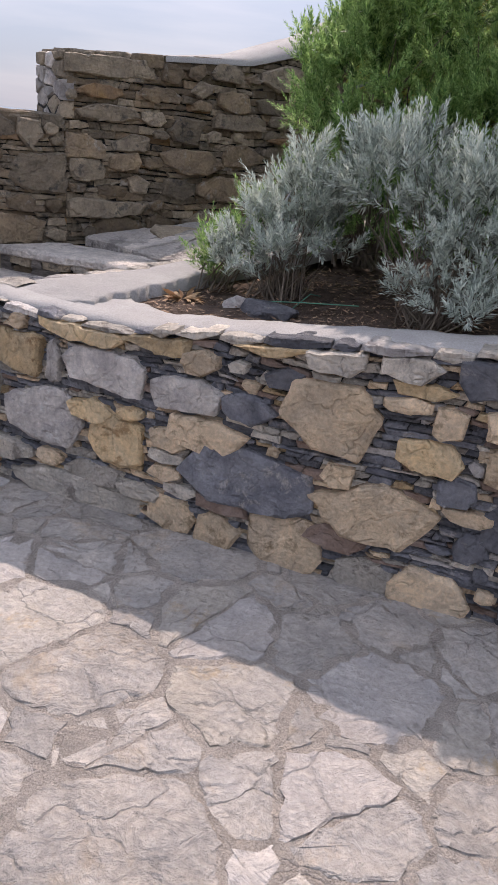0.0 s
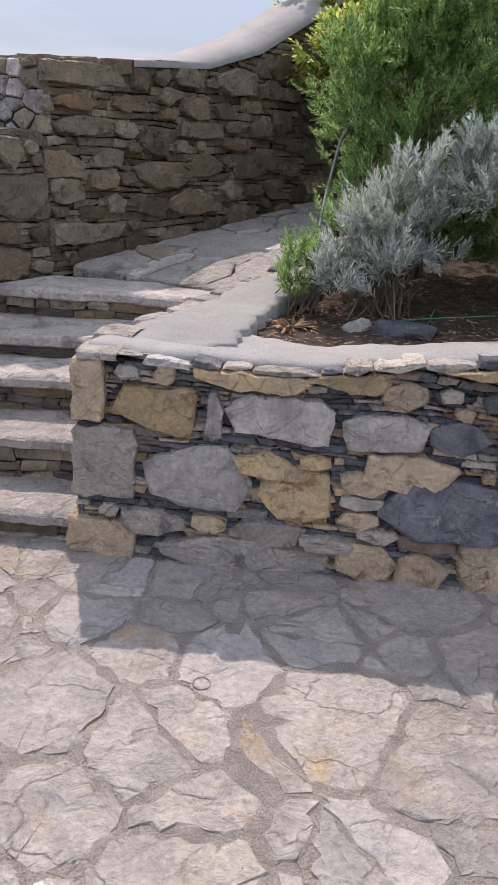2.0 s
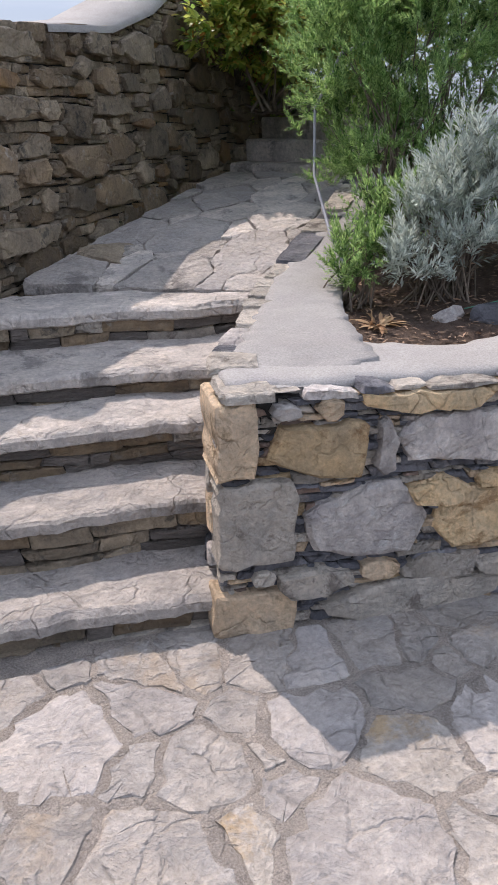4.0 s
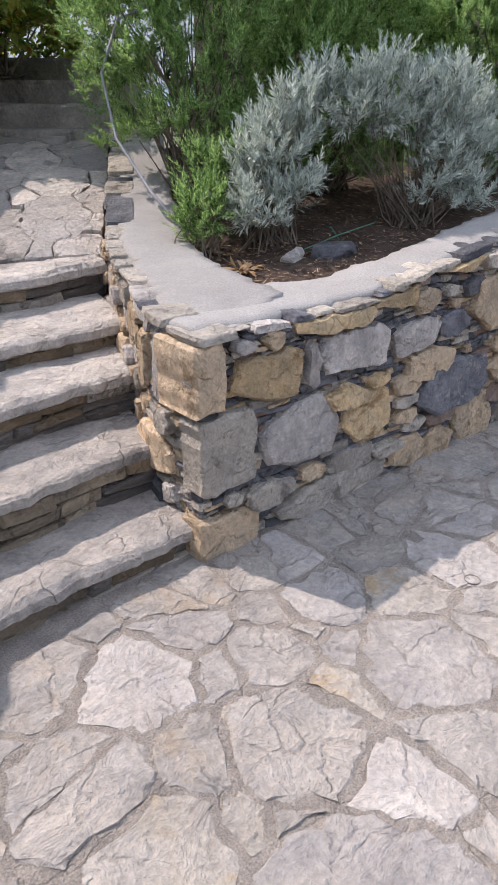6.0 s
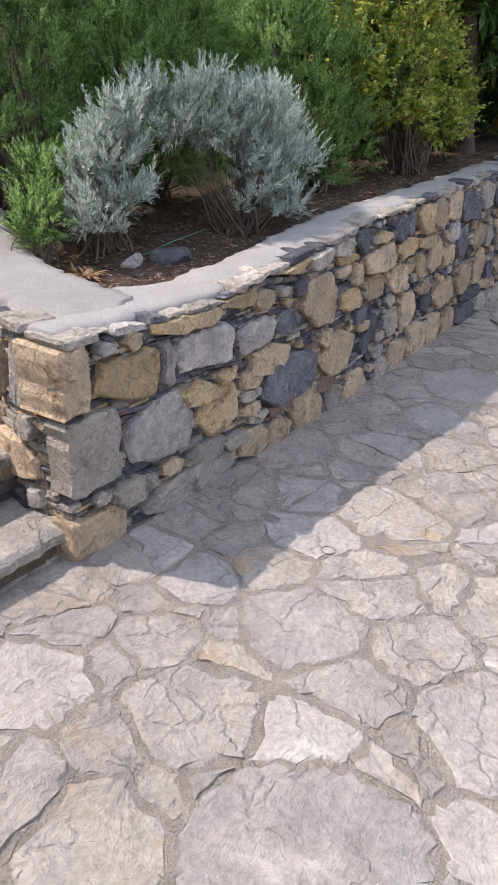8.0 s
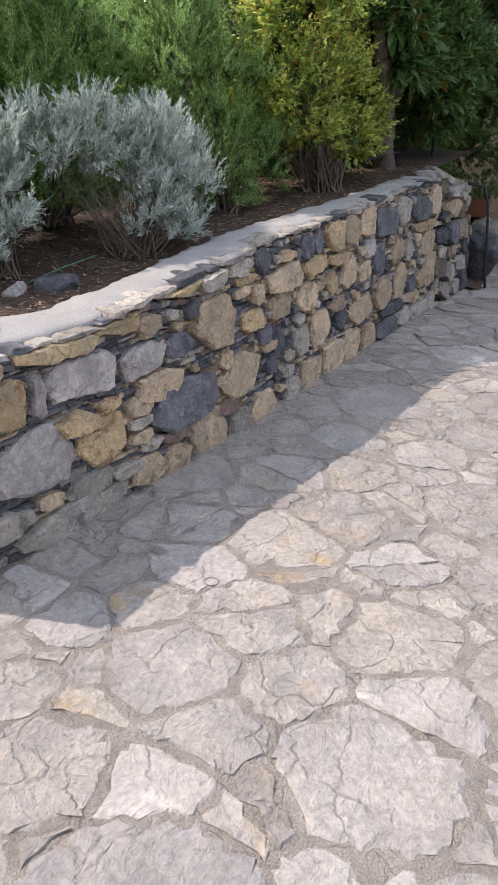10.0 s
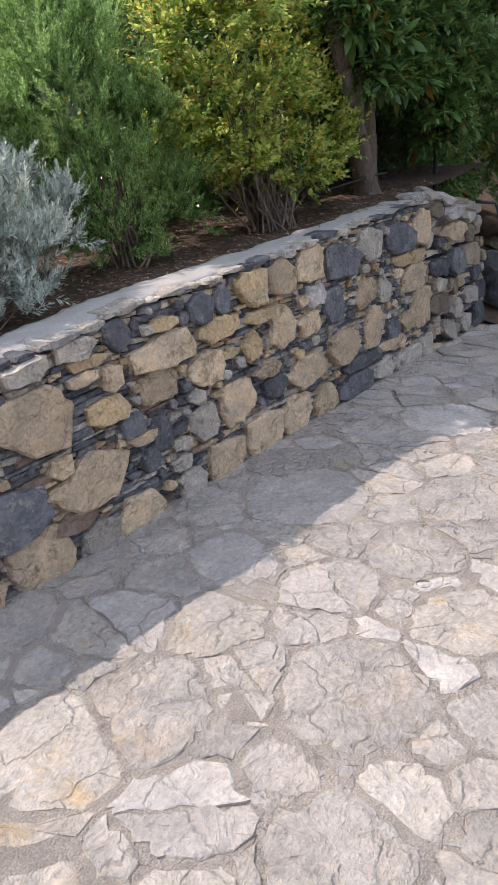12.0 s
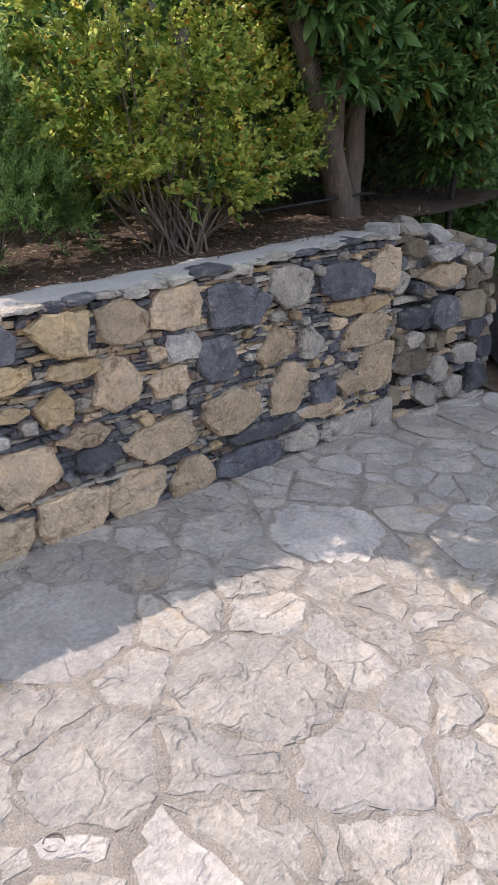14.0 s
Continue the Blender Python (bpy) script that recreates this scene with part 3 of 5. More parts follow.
def step_block(edge, z, nxt, r, name="step"):
    """A step: a worn slab with an uneven nosing on a rough stone riser."""
    (x0, y0) = edge
    x1, y1 = to_back(edge)
    x0 += 0.06
    (u0, v0), (u1, v1) = (nxt[0] + 0.04, nxt[1] + 0.10), to_back((nxt[0], nxt[1] + 0.10))
    st = anchor(name, (x0, y0, 0), "worn slate step with an uneven nosing and rough riser", "step", "steps up beside the planter", kind="structure")
    n, rows, ris = 90, [], []
    for i in range(n + 1):
        f = i / n
        w = 0.035 * noise.noise((f * 5, z * 9, 2)) + 0.018 * noise.noise((f * 19, z * 9, 7)) + 0.008 * noise.noise((f * 60, z * 9, 7))
        a, b = Vector((x0 + (x1 - x0) * f, y0 + (y1 - y0) * f + w, 0)), Vector((u0 + (u1 - u0) * f, v0 + (v1 - v0) * f, 0))
        row = [a + Vector((0, 0.012, z - 0.055)), a + Vector((0, -0.004, z - 0.045)), a + Vector((0, 0, z - 0.012)), a + Vector((0, 0.012, z - 0.002))]
        for k in range(1, 17):
            q = a.lerp(b, k / 16)
            row.append(Vector((q.x, q.y, z + 0.008 * noise.noise((q.x * 5, q.y * 5, z)) + 0.01 * math.floor(1.5 + 2 * noise.noise((q.x * 2.3, q.y * 3.1, z))) * 0.5)))
        rows.append(row)
        d = 0.05
        ris.append([a + Vector((0, d + 0.015 * noise.noise((f * 22, h, z)), z - 0.05 - (z + 0.02 if z < 0.2 else 0.19) * h)) for h in (0, 0.2, 0.4, 0.6, 0.8, 1.0)])
    under(strip("tread", rows, M_STEP, label="pale worn slate tread", smooth=False), st)
    under(strip("riser", ris, M_MORTAR, label="dark mortar behind the riser stones"), st)
    a0, way = Vector((x0, y0, 0)), Vector((x1 - x0, y1 - y0, 0))
    drop = z + 0.02 if z < 0.2 else 0.2

    def riser_place(u, v, n):
        wave = 0.035 * noise.noise((u / way.length * 5, z * 9, 2))
        return a0 + way.normalized() * u + Vector((0, 0.03 + wave - n, z - 0.045 - drop + v))
    for q in slivers(0.0, way.length, [(0, drop), (9, drop)], r, (0.028, 0.07), (0.12, 0.42)):
        under(piece("stone", q, r, riser_place, r.choice([M_RISER, M_RISER, M_GREY, M_OLD1, M_OLD2]), None, proud=r.uniform(0.0, 0.025), deep=0.05, bulge=0.008, inner=0.9, tilt=0.05, jitter=0.006), st)
    return st


rs = random.Random(11)
for i, (e, z) in enumerate(EDGES):
    nxt = EDGES[i + 1][0] if i + 1 < len(EDGES) else (0.0, 4.55)
    step_block(e, z, nxt, rs)

# sloping landing above the steps
rows = []
for i in range(41):
    f = i / 40
    row = []
    for j in range(21):
        g = j / 20
        a = side(1.66 + 2.55 * f, 0, 0.0)
        b = back(3.3 + 3.4 * f, 0, 0.0)
        p = a.lerp(b, g)
        row.append((p.x, p.y, 0.735 + 0.40 * f ** 0.9 + 0.02 * noise.noise((p.x * 4, p.y * 4, 0)) - 0.02 + 0.05 * g * (1 - f)))
    rows.append(row)
landing = tagged(strip("landing", rows, M_JOINT), "sloping mortar bed of the landing above the steps", "landing", kind="structure")


def landing_place(u, v, n):
    f, g = max(0.0, u / 2.6), v / 1.5
    a, b = side(1.66 + 2.55 * f, 0, 0.0), back(3.3 + 3.4 * f, 0, 0.0)
    p = a.lerp(b, g)
    return Vector((p.x, p.y, 0.735 + 0.40 * f ** 0.9 - 0.012 + 0.05 * g * (1 - f) + n))


for poly, s, k in cells(scatter(2.6, 1.5, [], (0.34, 0.10), random.Random(5), 1.3, 1500), 2.6, 1.5, 1.3, 0.005):
    piece("flagstone", poly, rs, landing_place, rs.choice([M_STEP, M_FLAG2, M_STEP]), landing, proud=rs.uniform(0.006, 0.026), deep=0.05, bulge=0.006, inner=0.95, tilt=0.05, step=0.06, jitter=0.014)

# upper steps in the shade
for i in range(4):
    a, b = side(4.05 + 0.25 * i, 0, -0.3), back(6.3 + 0.34 * i, 0, 0.0)
    d = (b - a).normalized()
    nrm = Vector((-d.y, d.x, 0)) * (1 if d.x > 0 else -1)
    if nrm.y > 0:
        nrm = -nrm
    z0, z1 = 1.0 + 0.17 * i, 1.17 + 0.17 * i
    rows = []
    for j in range(25):
        p = a.lerp(b, j / 24) + nrm * 0.03 * noise.noise((j * 0.4, i, 3))
        rows.append([p + Vector((0, 0, z0)), p + nrm * 0.01 + Vector((0, 0, z1 - 0.02)), p - nrm * 0.01 + Vector((0, 0, z1)), p - nrm * 0.6 + Vector((0, 0, z1))])
    tagged(strip("step", rows, M_STEP, smooth=False), "shaded slate step high behind the planter", "step", "upper steps", "structure")


def boulder(name, c, size, mat, r, label, cat="rock", flat=0.6, turn=0.0, kind="", group=""):
    bm = bmesh.new()
    bmesh.ops.create_icosphere(bm, subdivisions=3, radius=1.0)
    ph = Vector((r.uniform(0, 50), r.uniform(0, 50), 0))
    planes = [(Vector((r.gauss(0, 1), r.gauss(0, 1), r.gauss(0, 1))).normalized(), r.uniform(0.45, 0.75)) for _ in range(10)]
    planes.append((Vector((r.uniform(-0.1, 0.1), r.uniform(-0.1, 0.1), 1)).normalized(), flat))
    rot = Matrix.Rotation(turn, 3, "Z")
    for v in bm.verts:
        p = v.co.copy()
        for nn, d in planes:
            e = p.dot(nn) - d
            if e > 0:
                p -= nn * e
        p += p.normalized() * 0.05 * noise.noise(p * 3 + ph)
        v.co = rot @ Vector((p.x * size[0], p.y * size[1], p.z * size[2]))
    me = bpy.data.meshes.new(name)
    bm.to_mesh(me)
    bm.free()
    me.materials.append(mat)
    ob = new(name, me)
    ob.location = c
    return tagged(ob, label, cat, group, kind) if label else ob


boulder("rock", (-1.02, 4.72, 0.60), (0.42, 0.30, 0.16), M_STEP, rs, "flat grey slate boulder at the foot of the wall", flat=0.7, turn=0.3)
boulder("rock", (-0.50, 5.35, 0.78), (0.40, 0.30, 0.16), M_OLD1, rs, "grey rock ledge at the foot of the wall", flat=0.6, turn=0.7)
boulder("rock", (-1.75, 4.15, 0.42), (0.35, 0.22, 0.18), M_OLD1, rs, "dark grey rock ledge at the foot of the wall", flat=0.6, turn=0.7)
boulder("rock", (0.40, 3.38, 0.80), (0.20, 0.10, 0.075), M_SLATE, rs, "grey quartz-flecked stone lying in the planting bed", flat=0.8, turn=-0.15)
boulder("rock", (0.24, 3.47, 0.80), (0.08, 0.06, 0.07), M_PALE, rs, "pale stone lying in the planting bed", flat=0.8, turn=0.4)


# ---- rubble of the front wall ----
def joined(name, items, r, place, parent, label, thing_label=""):
    """The slivers between the larger stones, in one mesh."""
    obs = [piece(name, q, r, place, m, None, proud=p, bulge=0.006, step=0.08) for q, m, p in items]
    mats, vs, fs, mi = [], [], [], []
    for o in obs:
        m = o.data.materials[0]
        if m not in mats:
            mats.append(m)
        base = len(vs)
        vs += [v.co + o.location for v in o.data.vertices]
        for f in o.data.polygons:
            fs.append(tuple(base + i for i in f.vertices))
            mi.append(mats.index(m))
        me = o.data
        bpy.data.objects.remove(o)
        bpy.data.meshes.remove(me)
    me = bpy.data.meshes.new(name)
    me.from_pydata(vs, [], fs)
    for m in mats:
        me.materials.append(per_island(m))
    me.polygons.foreach_set("material_index", mi)
    ob = new(name, me)
    setattr_parent(ob, parent)
    return tagged(ob, label, kind="stuff")


def lay(rects, u0, u1, knots, r, place, parent, kinds, big_w, small_w, thick, long, proud=(0.012, 0.034), most=300):
    """Lays the stones, and packs thin slivers into the gaps between them."""
    made = []
    for u, v, w, h, k in rects:
        q = cut_top(clip(clip(block(u, v, w, h, r), -1, 0, -u0), 1, 0, u1), knots, 0.002)
        if len(q) >= 3 and area(q) > 0.0006:
            made.append((q, kinds[k] if k is not None else r.choices(kinds, big_w)[0], r.uniform(*proud)))
    for q in slivers(u0, u1, knots, r, thick, long):
        if not covered(q, rects):
            made.append((q, r.choices(kinds, small_w)[0], r.uniform(-0.022, 0.0)))
    made.sort(key=lambda e: -area(e[0]))
    for q, m, p in made[:most]:
        big = area(q) > 0.01
        piece("stone", q, r, place, m, parent, proud=p, bulge=0.014 if big else 0.006, inner=0.90 if big else 0.86, tilt=0.07, jitter=0.007 if big else 0.004, step=0.04)
    if len(made) > most:
        joined("sliver", made[most:], r, place, parent, "thin stone slivers packed between the stones")


# stones as metres along the wall, height, width, tallness, kind
CORNER_STONES = [(0.3, 0.15, 0.24, 0.09, 2), (0.32, 0.6, 0.33, 0.19, 0), (0.48, 0.35, 0.41, 0.25, 5), (0.52, 0.17, 0.13, 0.06, 1),
    (0.52, 0.59, 0.07, 0.18, 5), (0.64, 0.74, 0.41, 0.08, 0), (0.65, 0.04, 0.62, 0.16, 2), (0.72, 0.43, 0.22, 0.1, 0),
    (0.73, 0.15, 0.27, 0.09, 2), (0.77, 0.6, 0.4, 0.17, 5), (0.84, 0.32, 0.26, 0.21, 0), (0.9, 0.45, 0.11, 0.05, 0),
    (0.96, 0.13, 0.19, 0.06, 2), (1.0, 0.76, 0.31, 0.08, 0), (1.07, 0.24, 0.15, 0.06, 1), (1.08, 0.31, 0.17, 0.05, 2),
    (1.08, 0.38, 0.17, 0.08, 1), (1.11, 0.06, 0.22, 0.16, 1), (1.13, 0.58, 0.31, 0.14, 5)]
LEFT_STONES = [(1.15, 0.18, 0.15, 0.06, 2), (1.19, 0.72, 0.16, 0.11, 1), (1.24, 0.44, 0.34, 0.13, 1), (1.33, 0.06, 0.21, 0.15, 1),
    (1.34, 0.17, 0.24, 0.08, 4), (1.41, 0.58, 0.24, 0.13, 3), (1.44, 0.31, 0.57, 0.23, 3), (1.44, 0.85, 0.31, 0.1, 0),
    (1.53, 0.73, 0.16, 0.09, 3), (1.61, 0.07, 0.3, 0.26, 1), (1.7, 0.84, 0.21, 0.11, 2), (1.73, 0.62, 0.38, 0.25, 1),
    (1.78, 0.42, 0.13, 0.1, 1), (1.81, 0.17, 0.24, 0.09, 4), (1.93, 0.31, 0.47, 0.24, 1), (1.94, 0.03, 0.23, 0.19, 2),
    (1.95, 0.87, 0.25, 0.11, 2), (1.98, 0.73, 0.18, 0.06, 1), (2.02, 0.79, 0.24, 0.05, 0)]
MIDDLE_STONES = [(2.09, 0.56, 0.24, 0.12, 0), (2.13, 0.7, 0.12, 0.12, 1), (2.18, 0.04, 0.29, 0.19, 1), (2.2, 0.46, 0.15, 0.1, 3),
    (2.2, 0.87, 0.15, 0.15, 3), (2.25, 0.38, 0.17, 0.05, 1), (2.29, 0.27, 0.12, 0.12, 3), (2.37, 0.36, 0.13, 0.17, 3),
    (2.41, 0.59, 0.26, 0.15, 1), (2.48, 0.73, 0.44, 0.16, 1), (2.49, 0.85, 0.17, 0.06, 0), (2.54, 0.04, 0.2, 0.16, 2),
    (2.69, 0.31, 0.23, 0.18, 2), (2.74, 0.58, 0.25, 0.16, 1), (2.76, 0.86, 0.19, 0.14, 3), (2.83, 0.06, 0.32, 0.22, 1),
    (2.89, 0.74, 0.34, 0.11, 0), (2.95, 0.6, 0.15, 0.06, 0), (2.95, 0.87, 0.15, 0.15, 3)]
RIGHT_STONES = [(2.99, 0.33, 0.32, 0.22, 1), (3.14, 0.59, 0.18, 0.15, 0), (3.18, 0.09, 0.35, 0.22, 1), (3.2, 0.88, 0.3, 0.19, 0),
    (3.25, 0.73, 0.25, 0.07, 0), (3.26, 0.43, 0.26, 0.09, 1), (3.34, 0.31, 0.23, 0.13, 3), (3.45, 0.62, 0.26, 0.23, 1),
    (3.51, 0.89, 0.25, 0.2, 1), (3.53, 0.08, 0.32, 0.24, 1), (3.68, 0.31, 0.42, 0.19, 1), (3.74, 0.58, 0.24, 0.13, 1),
    (3.8, 0.92, 0.28, 0.21, 1), (3.83, 0.73, 0.2, 0.13, 5), (3.86, 0.07, 0.3, 0.21, 1), (4.04, 0.63, 0.26, 0.22, 3),
    (4.14, 0.35, 0.38, 0.21, 1), (4.17, 0.89, 0.41, 0.22, 3), (4.24, 0.06, 0.45, 0.17, 3)]
FAR_STONES = [(4.35, 0.2, 0.55, 0.08, 3), (4.43, 0.63, 0.26, 0.21, 1), (4.55, 0.39, 0.29, 0.29, 1), (4.55, 0.93, 0.3, 0.22, 2),
    (4.64, 0.06, 0.29, 0.18, 2), (4.7, 0.62, 0.18, 0.18, 2), (4.81, 0.21, 0.37, 0.1, 1), (4.82, 0.32, 0.22, 0.14, 3),
    (4.99, 0.92, 0.4, 0.2, 3), (5.03, 0.04, 0.44, 0.17, 2), (5.03, 0.33, 0.21, 0.16, 1), (5.11, 0.77, 0.52, 0.1, 0),
    (5.19, 0.62, 0.36, 0.21, 1), (5.33, 0.38, 0.39, 0.3, 1), (5.36, 0.95, 0.31, 0.26, 1), (5.5, 0.06, 0.48, 0.2, 2),
    (5.61, 0.46, 0.21, 0.19, 1)]
KINDS = [M_OCHRE, M_TAN, M_GREY, M_SLATE, M_BROWN, M_PALE]
rw = random.Random(21)
given = [e for e in CORNER_STONES + LEFT_STONES + MIDDLE_STONES + RIGHT_STONES + FAR_STONES]
QUOINS = [(0.10, 0.07, 0.27, 0.15, M_TAN, 0.09), (0.112, 0.375, 0.255, 0.28, M_GREY, 0.09), (0.05, 0.65, 0.125, 0.24, M_TAN, 0.20)]
keep = [(u, v, w, h, 2) for u, v, w, h, m, d in QUOINS]
rects = rubble(0.02, FRONT_LEN, FRONT_TOP, keep + given, rw, (0.08, 0.035), 2600)
lay(rects[len(keep):], -0.005, FRONT_LEN, FRONT_TOP, rw, front, wall_front, KINDS, (14, 30, 22, 24, 4, 6), (3, 12, 22, 52, 8, 3), (0.014, 0.036), (0.05, 0.17))
for u, v, w, h, m, d in QUOINS:
    piece("quoin", [(u - w / 2, v - h / 2), (u + w * 0.46, v - h * 0.47), (u + w / 2, v + h * 0.3), (u + w * 0.42, v + h / 2), (u - w * 0.48, v + h * 0.49)], rw, front, m, wall_front, proud=0.022, deep=d, bulge=0.008, inner=0.93, tilt=0.02, label="large squared corner stone", jitter=0.008, step=0.04)


def cap_course(place, u0, u1, knots, r, parent):
    """Flat stones laid along the top edge under the cement."""
    u = u0
    while u < u1:
        w, h = r.uniform(0.08, 0.26), r.uniform(0.014, 0.042)
        t = pieces_wise(u + w / 2, knots) + r.uniform(0.018, 0.03)
        t1 = t + pieces_wise(u + w, knots) - pieces_wise(u, knots) + r.uniform(-0.008, 0.008)
        q = [(u, t - h * 0.8), (u + w * 0.5, t - h), (u + w - 0.004, t1 - h * 0.7), (u + w - 0.006, t1 - 0.008), (u + w * 0.6, (t + t1) / 2), (u + 0.01, t - 0.004)]
        piece("cap_stone", q, r, place, r.choice([M_GREY, M_GREY, M_GREY, M_PALE, M_SLATE]), parent, proud=r.uniform(0.002, 0.026), deep=0.13, bulge=0.008, inner=0.85, tilt=0.05, jitter=0.005, step=0.04)
        u += w


cap_course(front, 0.0, 5.4, FRONT_TOP, rw, wall_front)

# ---- rubble of the wall beside the steps ----
rects = rubble(0.12, 4.2, SIDE_TOP, [(0.10, 0.65, 0.22, 0.26, 5), (0.30, 0.62, 0.14, 0.26, 5), (0.47, 0.60, 0.12, 0.22, 1), (0.75, 0.66, 0.16, 0.14, 1)], rw, (0.13, 0.04), 4000, (0.7, 2.0))
lay(rects, 0.045, 4.2, SIDE_TOP, rw, side, wall_side, KINDS, (3, 34, 24, 5, 2, 32), (3, 30, 34, 10, 3, 20), (0.016, 0.04), (0.05, 0.15), (0.0, 0.03), 220)
cap_course(side, 0.02, 3.3, SIDE_TOP, rw, wall_side)

# ---- rubble of the tall wall ----
OLD = [M_OLD1, M_OLD2, M_OLD3]
BACK_LOW = [(3.05, 1.16, 0.42, 0.25, 0), (2.96, 1.39, 0.17, 0.17, 0), (2.9, 0.98, 0.18, 0.11, 1), (3.11, 1.67, 0.17, 0.09, 0)]
BACK_HIGH = [(3.44, 1.82, 0.79, 0.13, 0), (3.45, 1.67, 0.32, 0.08, 2), (3.88, 1.69, 0.32, 0.09, 1), (3.66, 1.38, 0.28, 0.11, 0), (4.13, 1.29, 0.47, 0.16, 1), (5.09, 1.37, 0.39, 0.21, 0), (4.4, 1.11, 0.44, 0.17, 1), (3.49, 1.55, 0.43, 0.1, 0), (4.54, 1.57, 0.47, 0.11, 0), (3.26, 1.34, 0.47, 0.15, 1), (3.44, 0.96, 0.63, 0.13, 0), (3.57, 0.84, 0.36, 0.13, 1), (4.03, 1.1, 0.25, 0.14, 0), (4.92, 1.47, 0.25, 0.06, 2), (3.62, 1.26, 0.23, 0.11, 1), (4.4, 1.88, 0.26, 0.11, 0), (5.34, 1.88, 0.27, 0.13, 0)]
LOW_TOP = [(0, 1.495), (3.2, 1.495)]
HIGH_TOP = [e for e in BACK_TOP if e[0] >= BACK_STEP]
rects = rubble(0.0, BACK_STEP, LOW_TOP, BACK_LOW, rw, (0.22, 0.06), 5000, (1.2, 2.8))
lay(rects, 0.0, BACK_STEP, LOW_TOP, rw, back, wall_back, OLD, (55, 42, 3), (60, 38, 2), (0.025, 0.06), (0.10, 0.34), (0.005, 0.04), 140)
rects = rubble(BACK_STEP, BACK_LEN, HIGH_TOP, BACK_HIGH, rw, (0.20, 0.06), 8000, (1.2, 2.8))
lay(rects, BACK_STEP, BACK_LEN, HIGH_TOP, rw, back, wall_back, OLD, (55, 40, 5), (60, 36, 4), (0.025, 0.06), (0.10, 0.34), (0.005, 0.04), 160)


# end of the tall part above the low wall: stones facing the sea
def back_end(u, v, n):
    return back(BACK_STEP - n, v, -u)


for poly, s, k in cells(scatter(0.42, 0.37, [], (0.09, 0.05), rw, 1.6, 600), 0.42, 0.37, 1.6, 0.006):
    piece("stone", [(u, v + 1.5) for u, v in poly], rw, back_end, rw.choice([M_PALE, M_OLD1]), wall_back, proud=0.03, bulge=0.015)

# top stones of the low and tall parts
for lo, hi, z in ((0.0, 3.19, 1.495), (3.2, 4.6, 1.87)):
    def back_flat(u, v, n, lo=lo, z=z):
        return back(lo + u, (z if z < 1.6 else pieces_wise(lo + u, BACK_TOP)) + n, -v)
    for poly, s, k in cells(scatter(hi - lo, 0.42, [], (0.16, 0.09), rw, 1.2, 900), hi - lo, 0.42, 1.2, 0.006):
        piece("stone", poly, rw, back_flat, rw.choice([M_OLD1, M_OLD2]), wall_back, proud=0.02, bulge=0.012, inner=0.9, tilt=0.03)

# ---- paving of the terrace ----
rp = random.Random(33)
PX, PY, PW, PH = -4.6, -2.6, 12.0, 5.75


def pave(u, v, n):
    return Vector((PX + u, PY + v, n))


fixed = [(-1.70 - PX, 1.95 - PY, 0.30, 1), (-1.15 - PX, 1.55 - PY, 0.26, 1), (-1.52 - PX, 2.85 - PY, 0.20, 1), (-0.85 - PX, 2.62 - PY, 0.15, 1), (1.70 - PX, 1.95 - PY, 0.34, 1),
         (1.05 - PX, 2.05 - PY, 0.22, 1), (1.9 - PX, 1.2 - PY, 0.30, 0), (0.45 - PX, 1.35 - PY, 0.27, 0), (-0.1 - PX, 2.1 - PY, 0.24, 2), (2.9 - PX, 1.5 - PY, 0.30, 1)]
seeds = scatter(PW, PH, fixed, (0.24, 0.06), rp, 1.0, 8000, 0.66)
FLAGS = [M_FLAG, M_FLAG2, M_FLAG3]
flags = []
for poly, s, k in cells(seeds, PW, PH, 1.0, 0.012):
    u, v = centre(poly)
    if PX + u > CORNER.x and PX + u < 5.6:
        # flags end at the foot of the wall
        poly = clip(poly, -ALONG.y, ALONG.x, (CORNER - Vector((PX, PY, 0)) + OUT * 0.0).dot(Vector((-ALONG.y, ALONG.x, 0))) - 0.02)
    if len(poly) < 3 or area(poly) < 0.004:
        continue
    if k is None and area(poly) > 0.07 and rp.random() < 0.45:
        # a slab cracked across
        t = rp.uniform(0, math.pi)
        na, nb = math.cos(t), math.sin(t)
        c0 = centre(poly)
        cc = na * c0[0] + nb * c0[1]
        halves = [clip(poly, na, nb, cc - 0.006), clip(poly, -na, -nb, -cc - 0.006)]
    else:
        halves = [poly]
    c = centre(poly)
    d = (Vector((PX + c[0], PY + c[1])) - Vector((0.3, 1.6))).length
    for h in halves:
        if len(h) >= 3 and area(h) > 0.003:
            flags.append((d, h, FLAGS[k] if k is not None else rp.choices(FLAGS, (74, 14, 12))[0]))
flags.sort(key=lambda e: e[0])
for i, (d, poly, m) in enumerate(flags):
    if i < 300:
        piece("flagstone", poly, rp, pave, m, floor, proud=rp.uniform(0.0, 0.004), deep=0.03, bulge=0.005, step=0.035, jitter=0.016, inner=0.95, tilt=0.006)
far = [(q, m, 0.006) for d, q, m in flags[300:]]
if far:
    joined("paving", far, rp, pave, floor, "pale flagstones far across the terrace")


# ---- plants ----
def leaf_shape(length, width, fold=0.15):
    """A leaf along +x from the origin: verts and faces."""
    v = np.array([(0, 0, 0), (0.45 * length, width / 2, fold * width), (length, 0, 0), (0.45 * length, -width / 2, fold * width)])
    return v, [(0, 1, 2), (0, 2, 3)]


